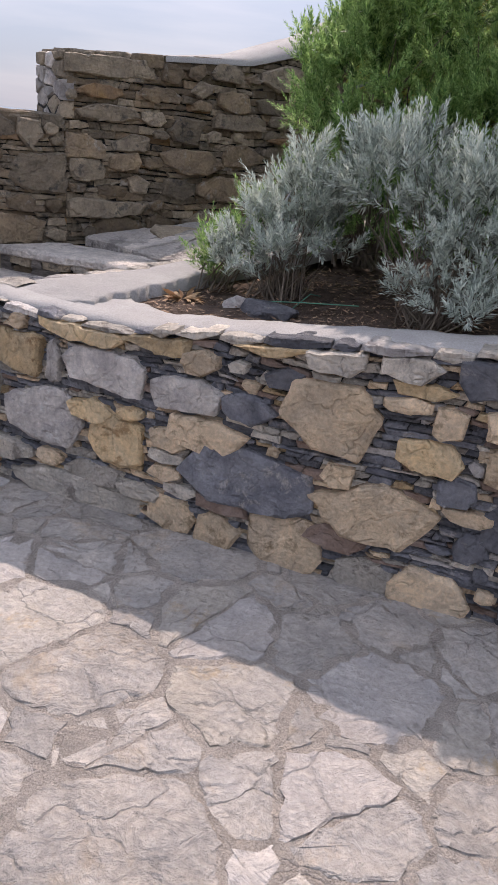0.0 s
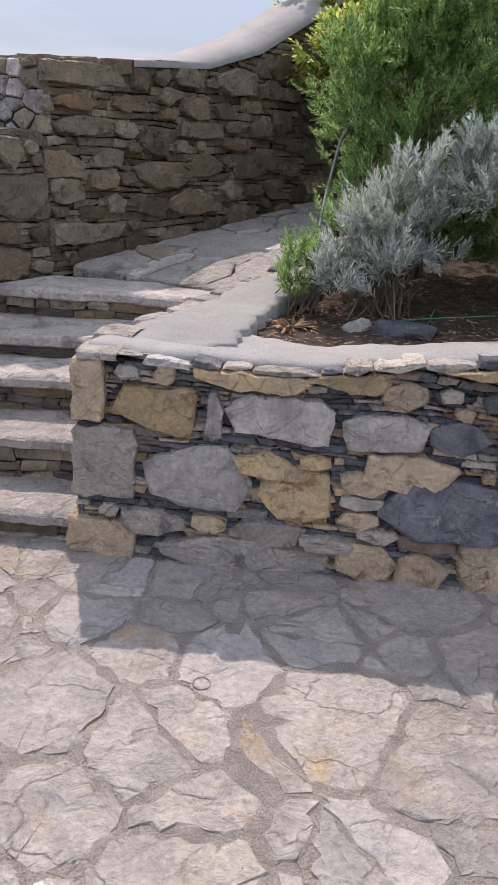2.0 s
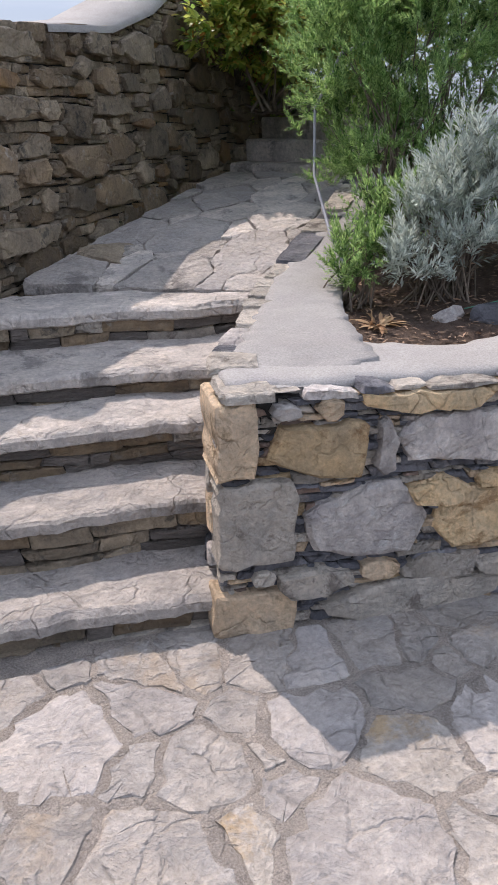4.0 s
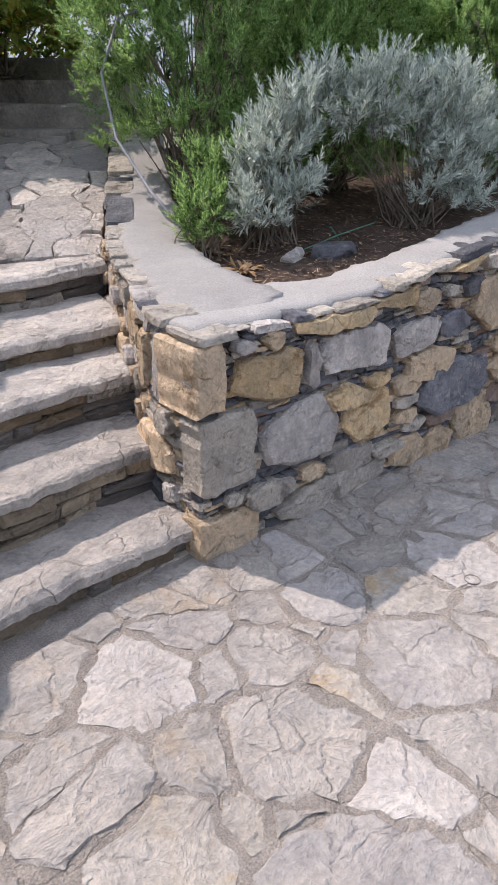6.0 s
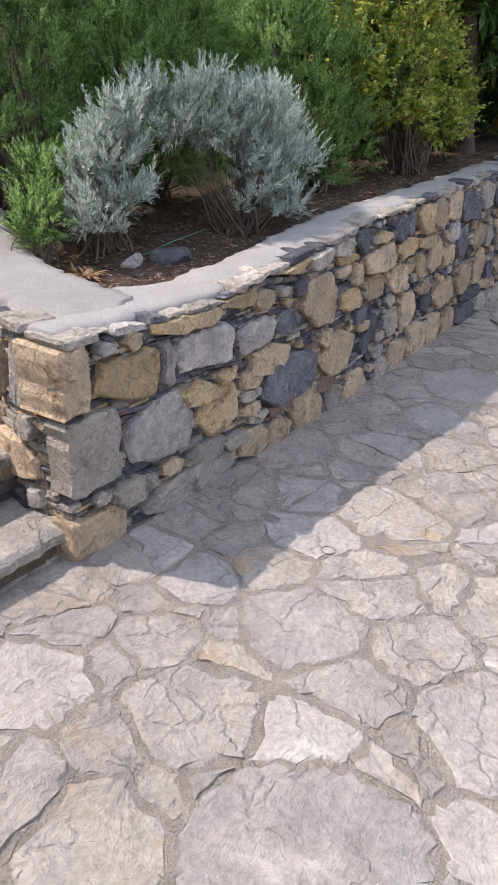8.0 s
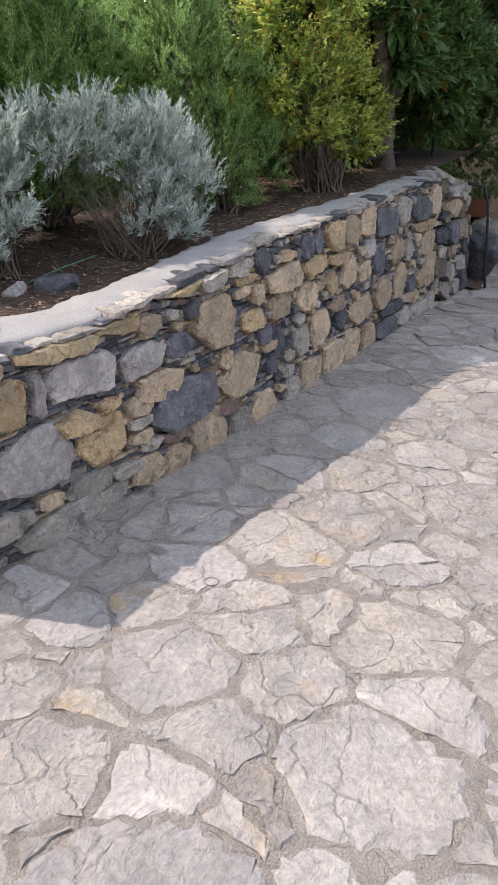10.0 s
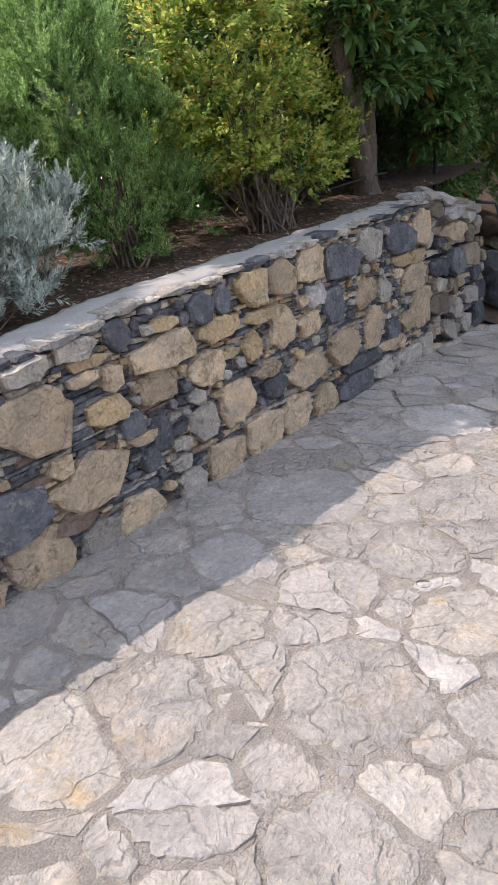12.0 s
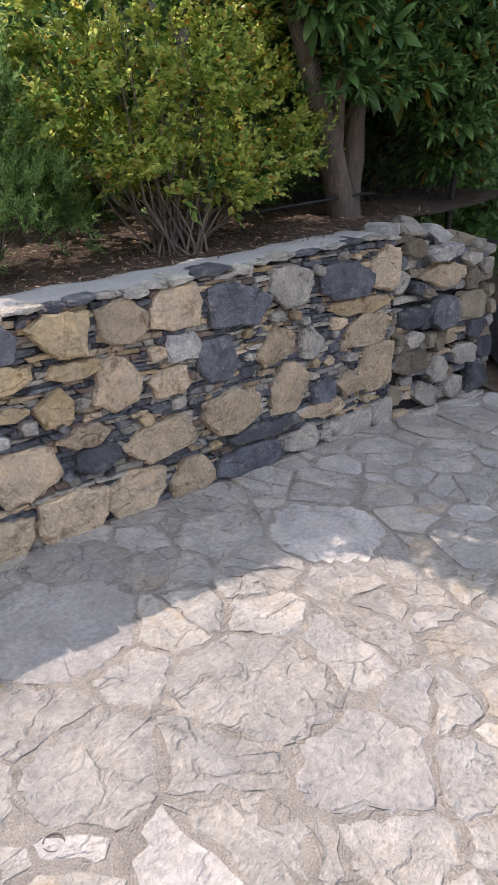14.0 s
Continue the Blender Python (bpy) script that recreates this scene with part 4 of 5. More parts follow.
def oval_leaf(length, width, bend=0.15):
    xs = (0.0, 0.3, 0.7, 1.0)
    ws = (0.04, 0.5, 0.42, 0.0)
    v = []
    for x, w in zip(xs, ws):
        z = -bend * length * x * x
        v += [(x * length, w * width, z + 0.12 * w * width), (x * length, -w * width, z + 0.12 * w * width)]
    return np.array(v), [(0, 2, 3, 1), (2, 4, 5, 3), (4, 6, 7, 5)]


def frames_to(dirs, r):
    """Turning matrices that take +x to each direction, with a random roll."""
    d = dirs / np.linalg.norm(dirs, axis=1, keepdims=True)
    up = np.tile((0.0, 0.0, 1.0), (len(d), 1)) + r.normal(0, 0.35, (len(d), 3))
    y = np.cross(up, d)
    y /= np.linalg.norm(y, axis=1, keepdims=True) + 1e-9
    z = np.cross(d, y)
    return np.stack([d, y, z], axis=2)


def leaves_mesh(name, roots, dirs, scales, shape, mat, r, parent, label=""):
    v, f = shape
    R = frames_to(dirs, r)
    V = np.einsum("nij,kj->nki", R, v) * scales[:, None, None] + roots[:, None, :]
    n, k = len(roots), len(v)
    V = V.reshape(-1, 3)
    loops = np.concatenate([np.array(q) for q in f])
    sizes = np.array([len(q) for q in f])
    L = (np.arange(n)[:, None] * k + loops[None, :]).reshape(-1)
    S = np.tile(sizes, n)
    me = bpy.data.meshes.new(name)
    me.vertices.add(len(V))
    me.vertices.foreach_set("co", V.reshape(-1).astype(np.float32))
    me.loops.add(len(L))
    me.loops.foreach_set("vertex_index", L.astype(np.int32))
    me.polygons.add(len(S))
    me.polygons.foreach_set("loop_start", np.concatenate([[0], np.cumsum(S)[:-1]]).astype(np.int32))
    me.update(calc_edges=True)
    me.materials.append(mat)
    ob = new(name, me)
    under(ob, parent)
    return tagged(ob, label) if label else ob


def shoots(lobes, count, r, lift=0.6, shell=(0.62, 1.08), floor_z=-9, lump=0.55):
    """Shoot tips on the outside of a clump of lobes (x, y, z, rx, ry, rz), with their growing directions."""
    P, D = [], []
    w = np.array([a[3] * a[4] + a[4] * a[5] + a[3] * a[5] for a in lobes])
    for i in r.choice(len(lobes), int(count * 1.6), p=w / w.sum()):
        a = lobes[i]
        d = r.normal(0, 1, 3)
        d /= np.linalg.norm(d)
        if d[2] < -0.55:
            d[2] *= -1
        k = r.uniform(*shell) * (1 + lump * noise.noise((a[0] + d[0] * 2.2, a[1] + d[1] * 2.2, a[2] + d[2] * 2.2)))
        p = np.array(a[:3]) + d * np.array(a[3:6]) * k
        if p[2] < floor_z:
            continue
        # drop what lies deep inside another lobe
        if any(((p - np.array(b[:3])) / np.array(b[3:6]) @ ((p - np.array(b[:3])) / np.array(b[3:6]))) < 0.42 for b in lobes):
            continue
        P.append(p)
        D.append(d * 0.8 + np.array((0, 0, lift)) + r.normal(0, 0.28, 3))
        if len(P) >= count:
            break
    return np.array(P), np.array(D)


def sprig_leaves(P, D, r, length, n, spread, taper=0.5):
    """Leaf roots and directions along each shoot."""
    D = D / np.linalg.norm(D, axis=1, keepdims=True)
    t = np.tile(np.linspace(0.0, 1.0, n), (len(P), 1)) + r.uniform(-0.03, 0.03, (len(P), n))
    ln = length * r.uniform(0.65, 1.25, (len(P), 1))
    roots = P[:, None, :] + D[:, None, :] * (t * ln - ln * 0.6)[:, :, None]
    perp = r.normal(0, 1, (len(P), n, 3))
    perp -= (perp * D[:, None, :]).sum(2, keepdims=True) * D[:, None, :]
    perp /= np.linalg.norm(perp, axis=2, keepdims=True) + 1e-9
    sp = spread * (1.15 - 0.75 * t[:, :, None])
    dirs = D[:, None, :] + perp * sp
    sc = (1.0 - taper * t) * r.uniform(0.75, 1.2, t.shape)
    return roots.reshape(-1, 3), dirs.reshape(-1, 3), sc.reshape(-1)


def stems(name, base, tips, r, mat, parent, radius=0.006, sides=5, spread=0.06, label=""):
    """Bent woody stems from the foot of a bush to points in its crown, in one mesh."""
    vs, fs = [], []
    for tip in tips:
        a = np.array(base) + np.array((r.normal(0, spread), r.normal(0, spread), -0.05))
        b = np.array(tip)
        m1 = a + (b - a) * 0.35 + r.normal(0, 0.045, 3) * np.linalg.norm(b - a)
        m2 = a + (b - a) * 0.7 + r.normal(0, 0.045, 3) * np.linalg.norm(b - a)
        pts = [a, a * .45 + m1 * .55, m1, (m1 + m2) / 2, m2, b]
        for i, p in enumerate(pts):
            t = Vector(pts[min(i + 1, 5)] - pts[max(i - 1, 0)]).normalized()
            e = t.cross(Vector((0.31, 0.87, 0.22))).normalized()
            g = t.cross(e)
            rad = radius * (1.15 - 0.17 * i)
            for k in range(sides):
                an = 2 * math.pi * k / sides
                vs.append(Vector(p) + (e * math.cos(an) + g * math.sin(an)) * rad)
        o = len(vs) - 6 * sides
        for i in range(5):
            for k in range(sides):
                fs.append((o + i * sides + k, o + i * sides + (k + 1) % sides, o + (i + 1) * sides + (k + 1) % sides, o + (i + 1) * sides + k))
    ob = link_mesh(name, vs, fs, mat, None, label, True)
    return under(ob, parent)


def bush(name, base, lobes, label, category, mat, shape, count, n_leaves, length, spread, seed, lift=0.6, stem_n=30, stem_r=0.006, inner=0.35,
         group="", floor_z=-9, bark=None, shade_mat=None):
    r = np.random.default_rng(seed)
    ob = anchor(name, base, label, category, group)
    tuft = 5
    P, D = shoots(lobes, count // tuft, r, lift, floor_z=floor_z)
    side_shoots = r.normal(0, 1, (len(P) * tuft, 3))
    P, D = np.repeat(P, tuft, axis=0) + side_shoots * length * 0.26, np.repeat(D, tuft, axis=0) + side_shoots * 0.33
    roots, dirs, sc = sprig_leaves(P, D, r, length, n_leaves, spread)
    leaves_mesh("foliage", roots, dirs, sc, shape, mat, r, ob)
    # inner shoots: a second, darker material here puts the bush's inner shade into colour
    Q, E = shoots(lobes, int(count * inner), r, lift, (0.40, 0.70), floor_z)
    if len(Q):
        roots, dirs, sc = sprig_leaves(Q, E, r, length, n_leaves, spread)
        leaves_mesh("old_foliage", roots, dirs, sc, shape, shade_mat or mat, r, ob, "older inner leaves, coloured darker for shade in most bushes")
    idx = r.choice(len(P), min(stem_n, len(P)), replace=False)
    foot = np.array(base)
    stems("stem_tangle", base, foot + (P[idx] - foot) * r.uniform(0.45, 0.8, (len(idx), 1)), r, bark or M_TWIG, ob, stem_r, label="bare woody stems")["kind"] = "stuff"
    return ob


NEEDLE = leaf_shape(0.034, 0.0080)
SILV = leaf_shape(0.046, 0.0095)

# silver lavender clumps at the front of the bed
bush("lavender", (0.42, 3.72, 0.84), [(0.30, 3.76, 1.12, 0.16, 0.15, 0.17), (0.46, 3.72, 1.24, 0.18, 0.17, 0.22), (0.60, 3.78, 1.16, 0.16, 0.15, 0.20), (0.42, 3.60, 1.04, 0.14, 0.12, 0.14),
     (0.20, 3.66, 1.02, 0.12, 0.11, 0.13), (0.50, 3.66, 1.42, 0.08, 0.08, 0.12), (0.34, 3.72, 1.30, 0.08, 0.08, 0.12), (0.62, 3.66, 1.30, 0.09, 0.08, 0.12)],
     "silver grey lavender bush with dry woody stems", "shrub", M_SILVER, SILV, 436, 32, 0.12, 0.95, 1, 0.85, 90, 0.004, shade_mat=M_SILVER_SHADE, group="silver bushes")
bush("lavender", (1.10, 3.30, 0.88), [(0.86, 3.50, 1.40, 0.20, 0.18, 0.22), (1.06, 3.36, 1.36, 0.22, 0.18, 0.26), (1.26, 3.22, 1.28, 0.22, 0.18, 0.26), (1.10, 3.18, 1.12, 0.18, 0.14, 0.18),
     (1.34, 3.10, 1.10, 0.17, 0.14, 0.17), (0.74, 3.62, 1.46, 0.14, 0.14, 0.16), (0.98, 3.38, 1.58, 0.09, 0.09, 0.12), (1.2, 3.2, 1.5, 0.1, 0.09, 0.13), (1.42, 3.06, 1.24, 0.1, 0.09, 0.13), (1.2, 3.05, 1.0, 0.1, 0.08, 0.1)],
     "large silver grey lavender bush leaning over the coping", "shrub", M_SILVER, SILV, 713, 32, 0.12, 0.95, 2, 0.85, 110, 0.004, shade_mat=M_SILVER_SHADE, group="silver bushes")
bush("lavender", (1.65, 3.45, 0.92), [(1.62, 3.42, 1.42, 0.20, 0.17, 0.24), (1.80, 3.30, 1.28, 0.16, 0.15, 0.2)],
     "silver grey lavender bush among the rosemary", "shrub", M_SILVER, SILV, 276, 32, 0.12, 0.95, 3, 0.85, 40, 0.004, shade_mat=M_SILVER_SHADE, group="silver bushes")
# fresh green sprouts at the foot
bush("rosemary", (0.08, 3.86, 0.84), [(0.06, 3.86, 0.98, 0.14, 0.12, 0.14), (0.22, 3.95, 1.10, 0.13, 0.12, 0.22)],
     "small fresh green rosemary sprouting beside the coping", "shrub", M_ROSEMARY, NEEDLE, 193, 38, 0.11, 1.05, 5, 0.75, 26, 0.004, shade_mat=M_ROSEMARY_SHADE, group="rosemary bushes")
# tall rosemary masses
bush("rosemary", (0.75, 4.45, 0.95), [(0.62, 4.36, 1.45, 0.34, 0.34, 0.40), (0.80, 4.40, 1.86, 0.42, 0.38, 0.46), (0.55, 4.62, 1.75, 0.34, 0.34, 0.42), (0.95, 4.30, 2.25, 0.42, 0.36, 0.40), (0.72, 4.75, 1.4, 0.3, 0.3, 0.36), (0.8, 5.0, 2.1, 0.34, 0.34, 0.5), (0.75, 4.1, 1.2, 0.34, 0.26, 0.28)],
     "tall dark green rosemary bush behind the lavender", "shrub", M_ROSEMARY, NEEDLE, 3800, 38, 0.11, 1.05, 6, 0.75, 60, 0.008, shade_mat=M_ROSEMARY_SHADE, group="rosemary bushes", floor_z=0.9)
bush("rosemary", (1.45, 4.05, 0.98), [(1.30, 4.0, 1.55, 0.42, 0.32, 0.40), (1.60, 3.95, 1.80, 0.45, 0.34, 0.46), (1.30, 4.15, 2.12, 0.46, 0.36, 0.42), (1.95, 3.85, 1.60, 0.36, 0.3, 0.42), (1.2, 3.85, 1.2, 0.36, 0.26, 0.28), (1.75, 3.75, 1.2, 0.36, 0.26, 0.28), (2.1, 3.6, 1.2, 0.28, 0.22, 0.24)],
     "tall bright green rosemary bush in the bed", "shrub", M_ROSEMARY, NEEDLE, 3800, 38, 0.11, 1.05, 7, 0.75, 60, 0.008, shade_mat=M_ROSEMARY_SHADE, group="rosemary bushes", floor_z=0.92)
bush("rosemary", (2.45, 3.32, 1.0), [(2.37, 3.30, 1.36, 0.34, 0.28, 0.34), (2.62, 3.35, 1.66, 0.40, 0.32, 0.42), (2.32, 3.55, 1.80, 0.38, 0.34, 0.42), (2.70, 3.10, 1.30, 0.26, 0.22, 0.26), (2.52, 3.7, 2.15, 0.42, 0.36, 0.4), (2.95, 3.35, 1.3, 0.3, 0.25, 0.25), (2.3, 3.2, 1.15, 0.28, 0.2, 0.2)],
     "broad feathery green rosemary bush spilling towards the wall", "shrub", M_ROSEMARY, NEEDLE, 2664, 38, 0.11, 1.05, 8, 0.75, 60, 0.008, shade_mat=M_ROSEMARY_SHADE, group="rosemary bushes", floor_z=1.0)
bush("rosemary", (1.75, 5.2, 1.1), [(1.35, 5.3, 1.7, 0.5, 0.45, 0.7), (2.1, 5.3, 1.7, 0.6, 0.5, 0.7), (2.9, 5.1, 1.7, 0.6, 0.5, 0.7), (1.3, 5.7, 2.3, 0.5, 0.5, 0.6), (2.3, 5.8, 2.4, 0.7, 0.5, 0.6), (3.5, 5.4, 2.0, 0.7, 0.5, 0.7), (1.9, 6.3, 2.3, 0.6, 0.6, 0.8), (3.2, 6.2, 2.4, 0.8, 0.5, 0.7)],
     "dark green rosemary thicket deep in the bed", "shrub", M_ROSEMARY, NEEDLE, 2584, 38, 0.16, 1.05, 9, 0.75, 30, 0.01, shade_mat=M_ROSEMARY_SHADE, group="rosemary bushes", floor_z=1.1)

# yellow-green bush with small oval leaves
OVAL = oval_leaf(0.046, 0.032)
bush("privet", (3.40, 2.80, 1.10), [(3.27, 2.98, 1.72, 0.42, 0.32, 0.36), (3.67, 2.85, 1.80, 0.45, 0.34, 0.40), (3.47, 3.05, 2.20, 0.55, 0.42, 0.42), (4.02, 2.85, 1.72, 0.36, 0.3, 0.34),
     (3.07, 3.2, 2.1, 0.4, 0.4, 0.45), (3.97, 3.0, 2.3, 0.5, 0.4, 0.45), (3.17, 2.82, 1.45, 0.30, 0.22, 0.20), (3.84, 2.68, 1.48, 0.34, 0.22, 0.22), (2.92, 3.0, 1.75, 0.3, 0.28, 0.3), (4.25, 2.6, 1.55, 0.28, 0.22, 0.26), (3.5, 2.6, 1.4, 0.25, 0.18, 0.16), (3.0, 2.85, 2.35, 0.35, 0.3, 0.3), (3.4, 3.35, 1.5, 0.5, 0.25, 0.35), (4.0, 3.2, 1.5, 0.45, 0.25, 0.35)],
     "yellow green small-leaved bush with bare tangled stems", "shrub", M_YELLOW, OVAL, 2900, 13, 0.15, 1.15, 10, 0.35, 140, 0.007, shade_mat=M_ROSEMARY_SHADE, bark=M_BARK)
# dark broad-leaved tree
LONG = oval_leaf(0.085, 0.026, 0.2)


def dark_tree(base, lobes, count, seed, label, trunks=True, flowers=280):
    r = np.random.default_rng(seed)
    ob = anchor("tree", base, label, "tree", "dark trees")
    P, D = shoots(lobes, count, r, 0.45)
    roots, dirs, sc = sprig_leaves(P, D, r, 0.05, 12, 1.5, 0.2)
    Q, E = shoots(lobes, count // 2, r, 0.2, (0.3, 0.7))
    ir, idr, isc = sprig_leaves(Q, E, r, 0.1, 7, 1.5, 0.2)
    leaves_mesh("crown", np.concatenate([roots, ir]), np.concatenate([dirs, idr]), np.concatenate([sc, isc * 2.6]), LONG, M_DARK, r, ob)
    if flowers:
        idx = r.choice(len(P), flowers, replace=False)
        fr, fd, fs = sprig_leaves(np.repeat(P[idx] + D[idx] * 0.02, 1, axis=0), D[idx], r, 0.012, 16, 1.2, 0.1)
        leaves_mesh("blossom", fr, fd, fs, oval_leaf(0.016, 0.011), M_FLOWER, r, ob, "clustered cream flower heads")["kind"] = "stuff"
    if trunks:
        bx, by, bz = base
        for lean, size, tall in ((-0.75, 0.10, 1.5), (0.10, 0.085, 1.5), (-0.25, 0.05, 1.4)):
            pts, radii = [], []
            for i in range(13):
                f = i / 12
                wob = 0.05 * f * (1 - f) * 4
                pts.append((bx + lean * f ** 1.15 * 1.15 + wob * noise.noise((f * 4, size * 50, 1)), by + 0.03 * size * 20 * f + wob * noise.noise((f * 4, size * 50, 7)), bz - 0.12 + tall * f))
                radii.append(size * (1.0 - 0.6 * f) * (1 + 0.18 * noise.noise((f * 9, size * 70, 3))) + 0.06 * max(0.0, 1 - f * 6) ** 2)
            under(tube("trunk", pts, radii, M_BARK, sides=14), ob)
        under(tube("limb", [(bx + 0.0, by + 0.08, bz + 0.62), (bx + 0.2, by + 0.1, bz + 0.72), (bx + 0.5, by + 0.1, bz + 1.0), (bx + 0.75, by, bz + 1.45)],
                   [0.04, 0.035, 0.028, 0.02], M_BARK, sides=8), ob)
    return ob


dark_tree((4.80, 2.52, 1.14), [(4.9, 2.7, 2.9, 0.9, 0.7, 0.55), (5.5, 2.35, 2.25, 0.55, 0.5, 0.5), (5.2, 2.6, 2.5, 0.6, 0.5, 0.45), (5.9, 2.6, 2.6, 0.7, 0.6, 0.6), (5.2, 3.7, 2.8, 0.7, 0.6, 0.6), (5.5, 2.2, 1.85, 0.34, 0.32, 0.3), (5.1, 3.25, 2.3, 0.5, 0.35, 0.6), (5.9, 2.1, 2.1, 0.4, 0.35, 0.4), (4.75, 2.8, 2.2, 0.45, 0.33, 0.36), (5.15, 2.62, 2.1, 0.36, 0.3, 0.3), (5.75, 2.25, 1.6, 0.3, 0.28, 0.3), (4.95, 2.3, 2.02, 0.36, 0.26, 0.24), (4.5, 2.45, 2.0, 0.3, 0.25, 0.24), (4.3, 2.55, 2.4, 0.38, 0.32, 0.36), (4.85, 2.4, 2.35, 0.4, 0.3, 0.3)],
          7800, 12, "dark glossy broad-leaved tree with cream flower heads")
dark_tree((6.6, 3.6, 1.0), [(6.4, 4.0, 1.9, 1.0, 0.9, 0.9), (7.3, 3.3, 2.2, 1.0, 0.9, 0.9), (6.3, 4.2, 3.2, 1.3, 1.0, 0.8), (7.8, 3.2, 3.2, 1.2, 1.0, 0.8), (5.2, 4.4, 2.2, 1.0, 0.8, 1.0), (4.0, 6.2, 2.6, 1.0, 0.7, 1.0),
          (8.8, 2.8, 2.0, 1.0, 0.9, 1.2), (9.8, 2.4, 2.6, 1.1, 1.0, 1.4), (8.6, 1.6, 3.4, 1.1, 1.0, 0.7), (7.2, 2.0, 3.4, 1.0, 0.9, 0.6), (6.2, 3.4, 1.3, 0.7, 0.6, 0.6), (7.4, 3.2, 1.2, 0.8, 0.6, 0.7), (3.8, 5.6, 1.9, 0.8, 0.5, 0.8), (4.8, 5.2, 1.9, 0.8, 0.5, 0.9), (10.5, 1.4, 1.6, 1.0, 0.9, 1.2), (5.6, 4.0, 1.5, 0.8, 0.6, 0.6), (4.3, 3.9, 1.35, 0.6, 0.35, 0.5), (5.2, 3.5, 1.5, 0.6, 0.35, 0.5), (6.1, 3.1, 1.4, 0.5, 0.4, 0.6), (3.4, 4.3, 1.4, 0.6, 0.4, 0.5)], 11000, 13, "dense dark evergreen trees behind the wall", flowers=40)
dark_tree((11.2, 1.4, 0.5), [(10.6, 0.2, 1.2, 1.0, 0.9, 1.3), (10.8, 1.6, 1.3, 1.0, 0.9, 1.3), (10.4, 2.9, 1.5, 1.0, 0.9, 1.4), (11.0, 0.6, 3.0, 1.3, 1.1, 1.2), (10.8, 2.4, 3.4, 1.3, 1.1, 1.2), (11.4, -1.0, 2.0, 1.2, 1.0, 1.8),
          (9.4, 3.4, 1.2, 0.9, 0.8, 1.0), (8.2, 3.4, 1.1, 0.9, 0.7, 0.9), (9.6, 2.6, 3.6, 1.3, 1.0, 1.0), (7.0, 2.7, 1.0, 0.7, 0.5, 0.7), (8.0, 2.6, 0.9, 0.8, 0.5, 0.7), (6.5, 2.9, 1.3, 0.6, 0.5, 0.6), (8.6, 0.8, 3.6, 1.2, 1.0, 0.6), (7.6, 1.2, 3.8, 1.1, 0.9, 0.5)], 9500, 17, "dark evergreen hedge closing the far end of the terrace", trunks=False, flowers=10)
# added dark wall, unseen behind the trees, to shade the bank and block sky
for lo, hi in (((4.2, 7.0), (14.2, 7.3)), ((13.9, -3.0), (14.2, 7.0))):
    (xa, ya), (xb, yb) = lo, hi
    vs = [(x, y, z) for z in (-0.12, 4.2) for x, y in ((xa, ya), (xb, ya), (xb, yb), (xa, yb))]
    tagged(link_mesh("wall_boundary", vs, [(0, 3, 2, 1), (4, 5, 6, 7), (0, 1, 5, 4), (1, 2, 6, 5), (2, 3, 7, 6), (3, 0, 4, 7)], M_OLD1), "added weathered wall behind the trees that shades the bank and blocks sky", "wall", kind="structure")
# leafy branches over the upper steps
bush("laurel", (1.3, 6.9, 1.6), [(0.95, 6.5, 2.1, 0.45, 0.4, 0.35), (1.15, 6.75, 1.95, 0.35, 0.35, 0.35), (1.5, 6.5, 2.3, 0.5, 0.5, 0.5), (1.35, 6.95, 2.1, 0.35, 0.35, 0.5), (1.25, 7.2, 2.55, 0.45, 0.4, 0.5), (1.75, 6.3, 2.6, 0.5, 0.5, 0.4), (1.3, 7.6, 2.6, 0.9, 0.6, 0.8), (2.2, 7.4, 2.4, 0.8, 0.8, 0.9), (1.9, 8.4, 2.6, 1.0, 0.6, 1.0), (2.4, 7.9, 1.7, 0.8, 0.5, 0.6), (1.0, 7.9, 1.75, 0.7, 0.5, 0.5)], "bright green leafy shrub overhanging the upper steps", "shrub",
     M_YELLOW, oval_leaf(0.075, 0.034), 10000, 10, 0.12, 1.1, 14, 0.3, 20, 0.012, floor_z=1.35)

# dry spiky tuft, mulch, twigs
r = np.random.default_rng(31)
tuft = anchor("dry_plant", (-0.02, 3.56, 0.79), "dried reddish brown succulent rosette on the soil", "dry plant")
n = 46
a = r.uniform(0, 2 * math.pi, n)
leaves_mesh("leaf_tuft", np.stack([-0.02 + 0.05 * np.cos(a) * r.uniform(0, 1, n), 3.56 + 0.04 * np.sin(a) * r.uniform(0, 1, n), np.full(n, 0.785)], 1),
            np.stack([np.cos(a), np.sin(a), r.uniform(0.1, 0.8, n)], 1), r.uniform(0.7, 1.3, n), oval_leaf(0.075, 0.016, 0.35), M_DRY, r, tuft)
pts = []
while len(pts) < 9000:
    x, y = r.uniform(-0.7, 5.2), r.uniform(1.9, 5.2)
    p = Vector((x, y, 0)) - CORNER
    dd = -p.dot(OUT)
    if dd < 0.22 or dd > 1.6:
        continue
    if x < 1 and (y - 3.44) < (x + 0.28) * 1.2 * -0.0 and x < -0.25:
        continue
    if x < 0.9 and (x + 0.26) * 1.55 < (y - 3.45):
        continue
    pts.append((x, y, soil_z(x, y) + 0.006))
pts = np.array(pts)
dirs = np.concatenate([r.normal(0, 1, (len(pts), 2)), r.normal(0.05, 0.15, (len(pts), 1))], 1)
mul = anchor("mulch", (0.5, 3.5, 0.85), "dry needles, leaf litter and twigs on the soil", "leaf litter", kind="stuff")
leaves_mesh("litter", pts, dirs, r.uniform(0.5, 1.6, len(pts)), leaf_shape(0.028, 0.006), M_MULCH, r, mul)

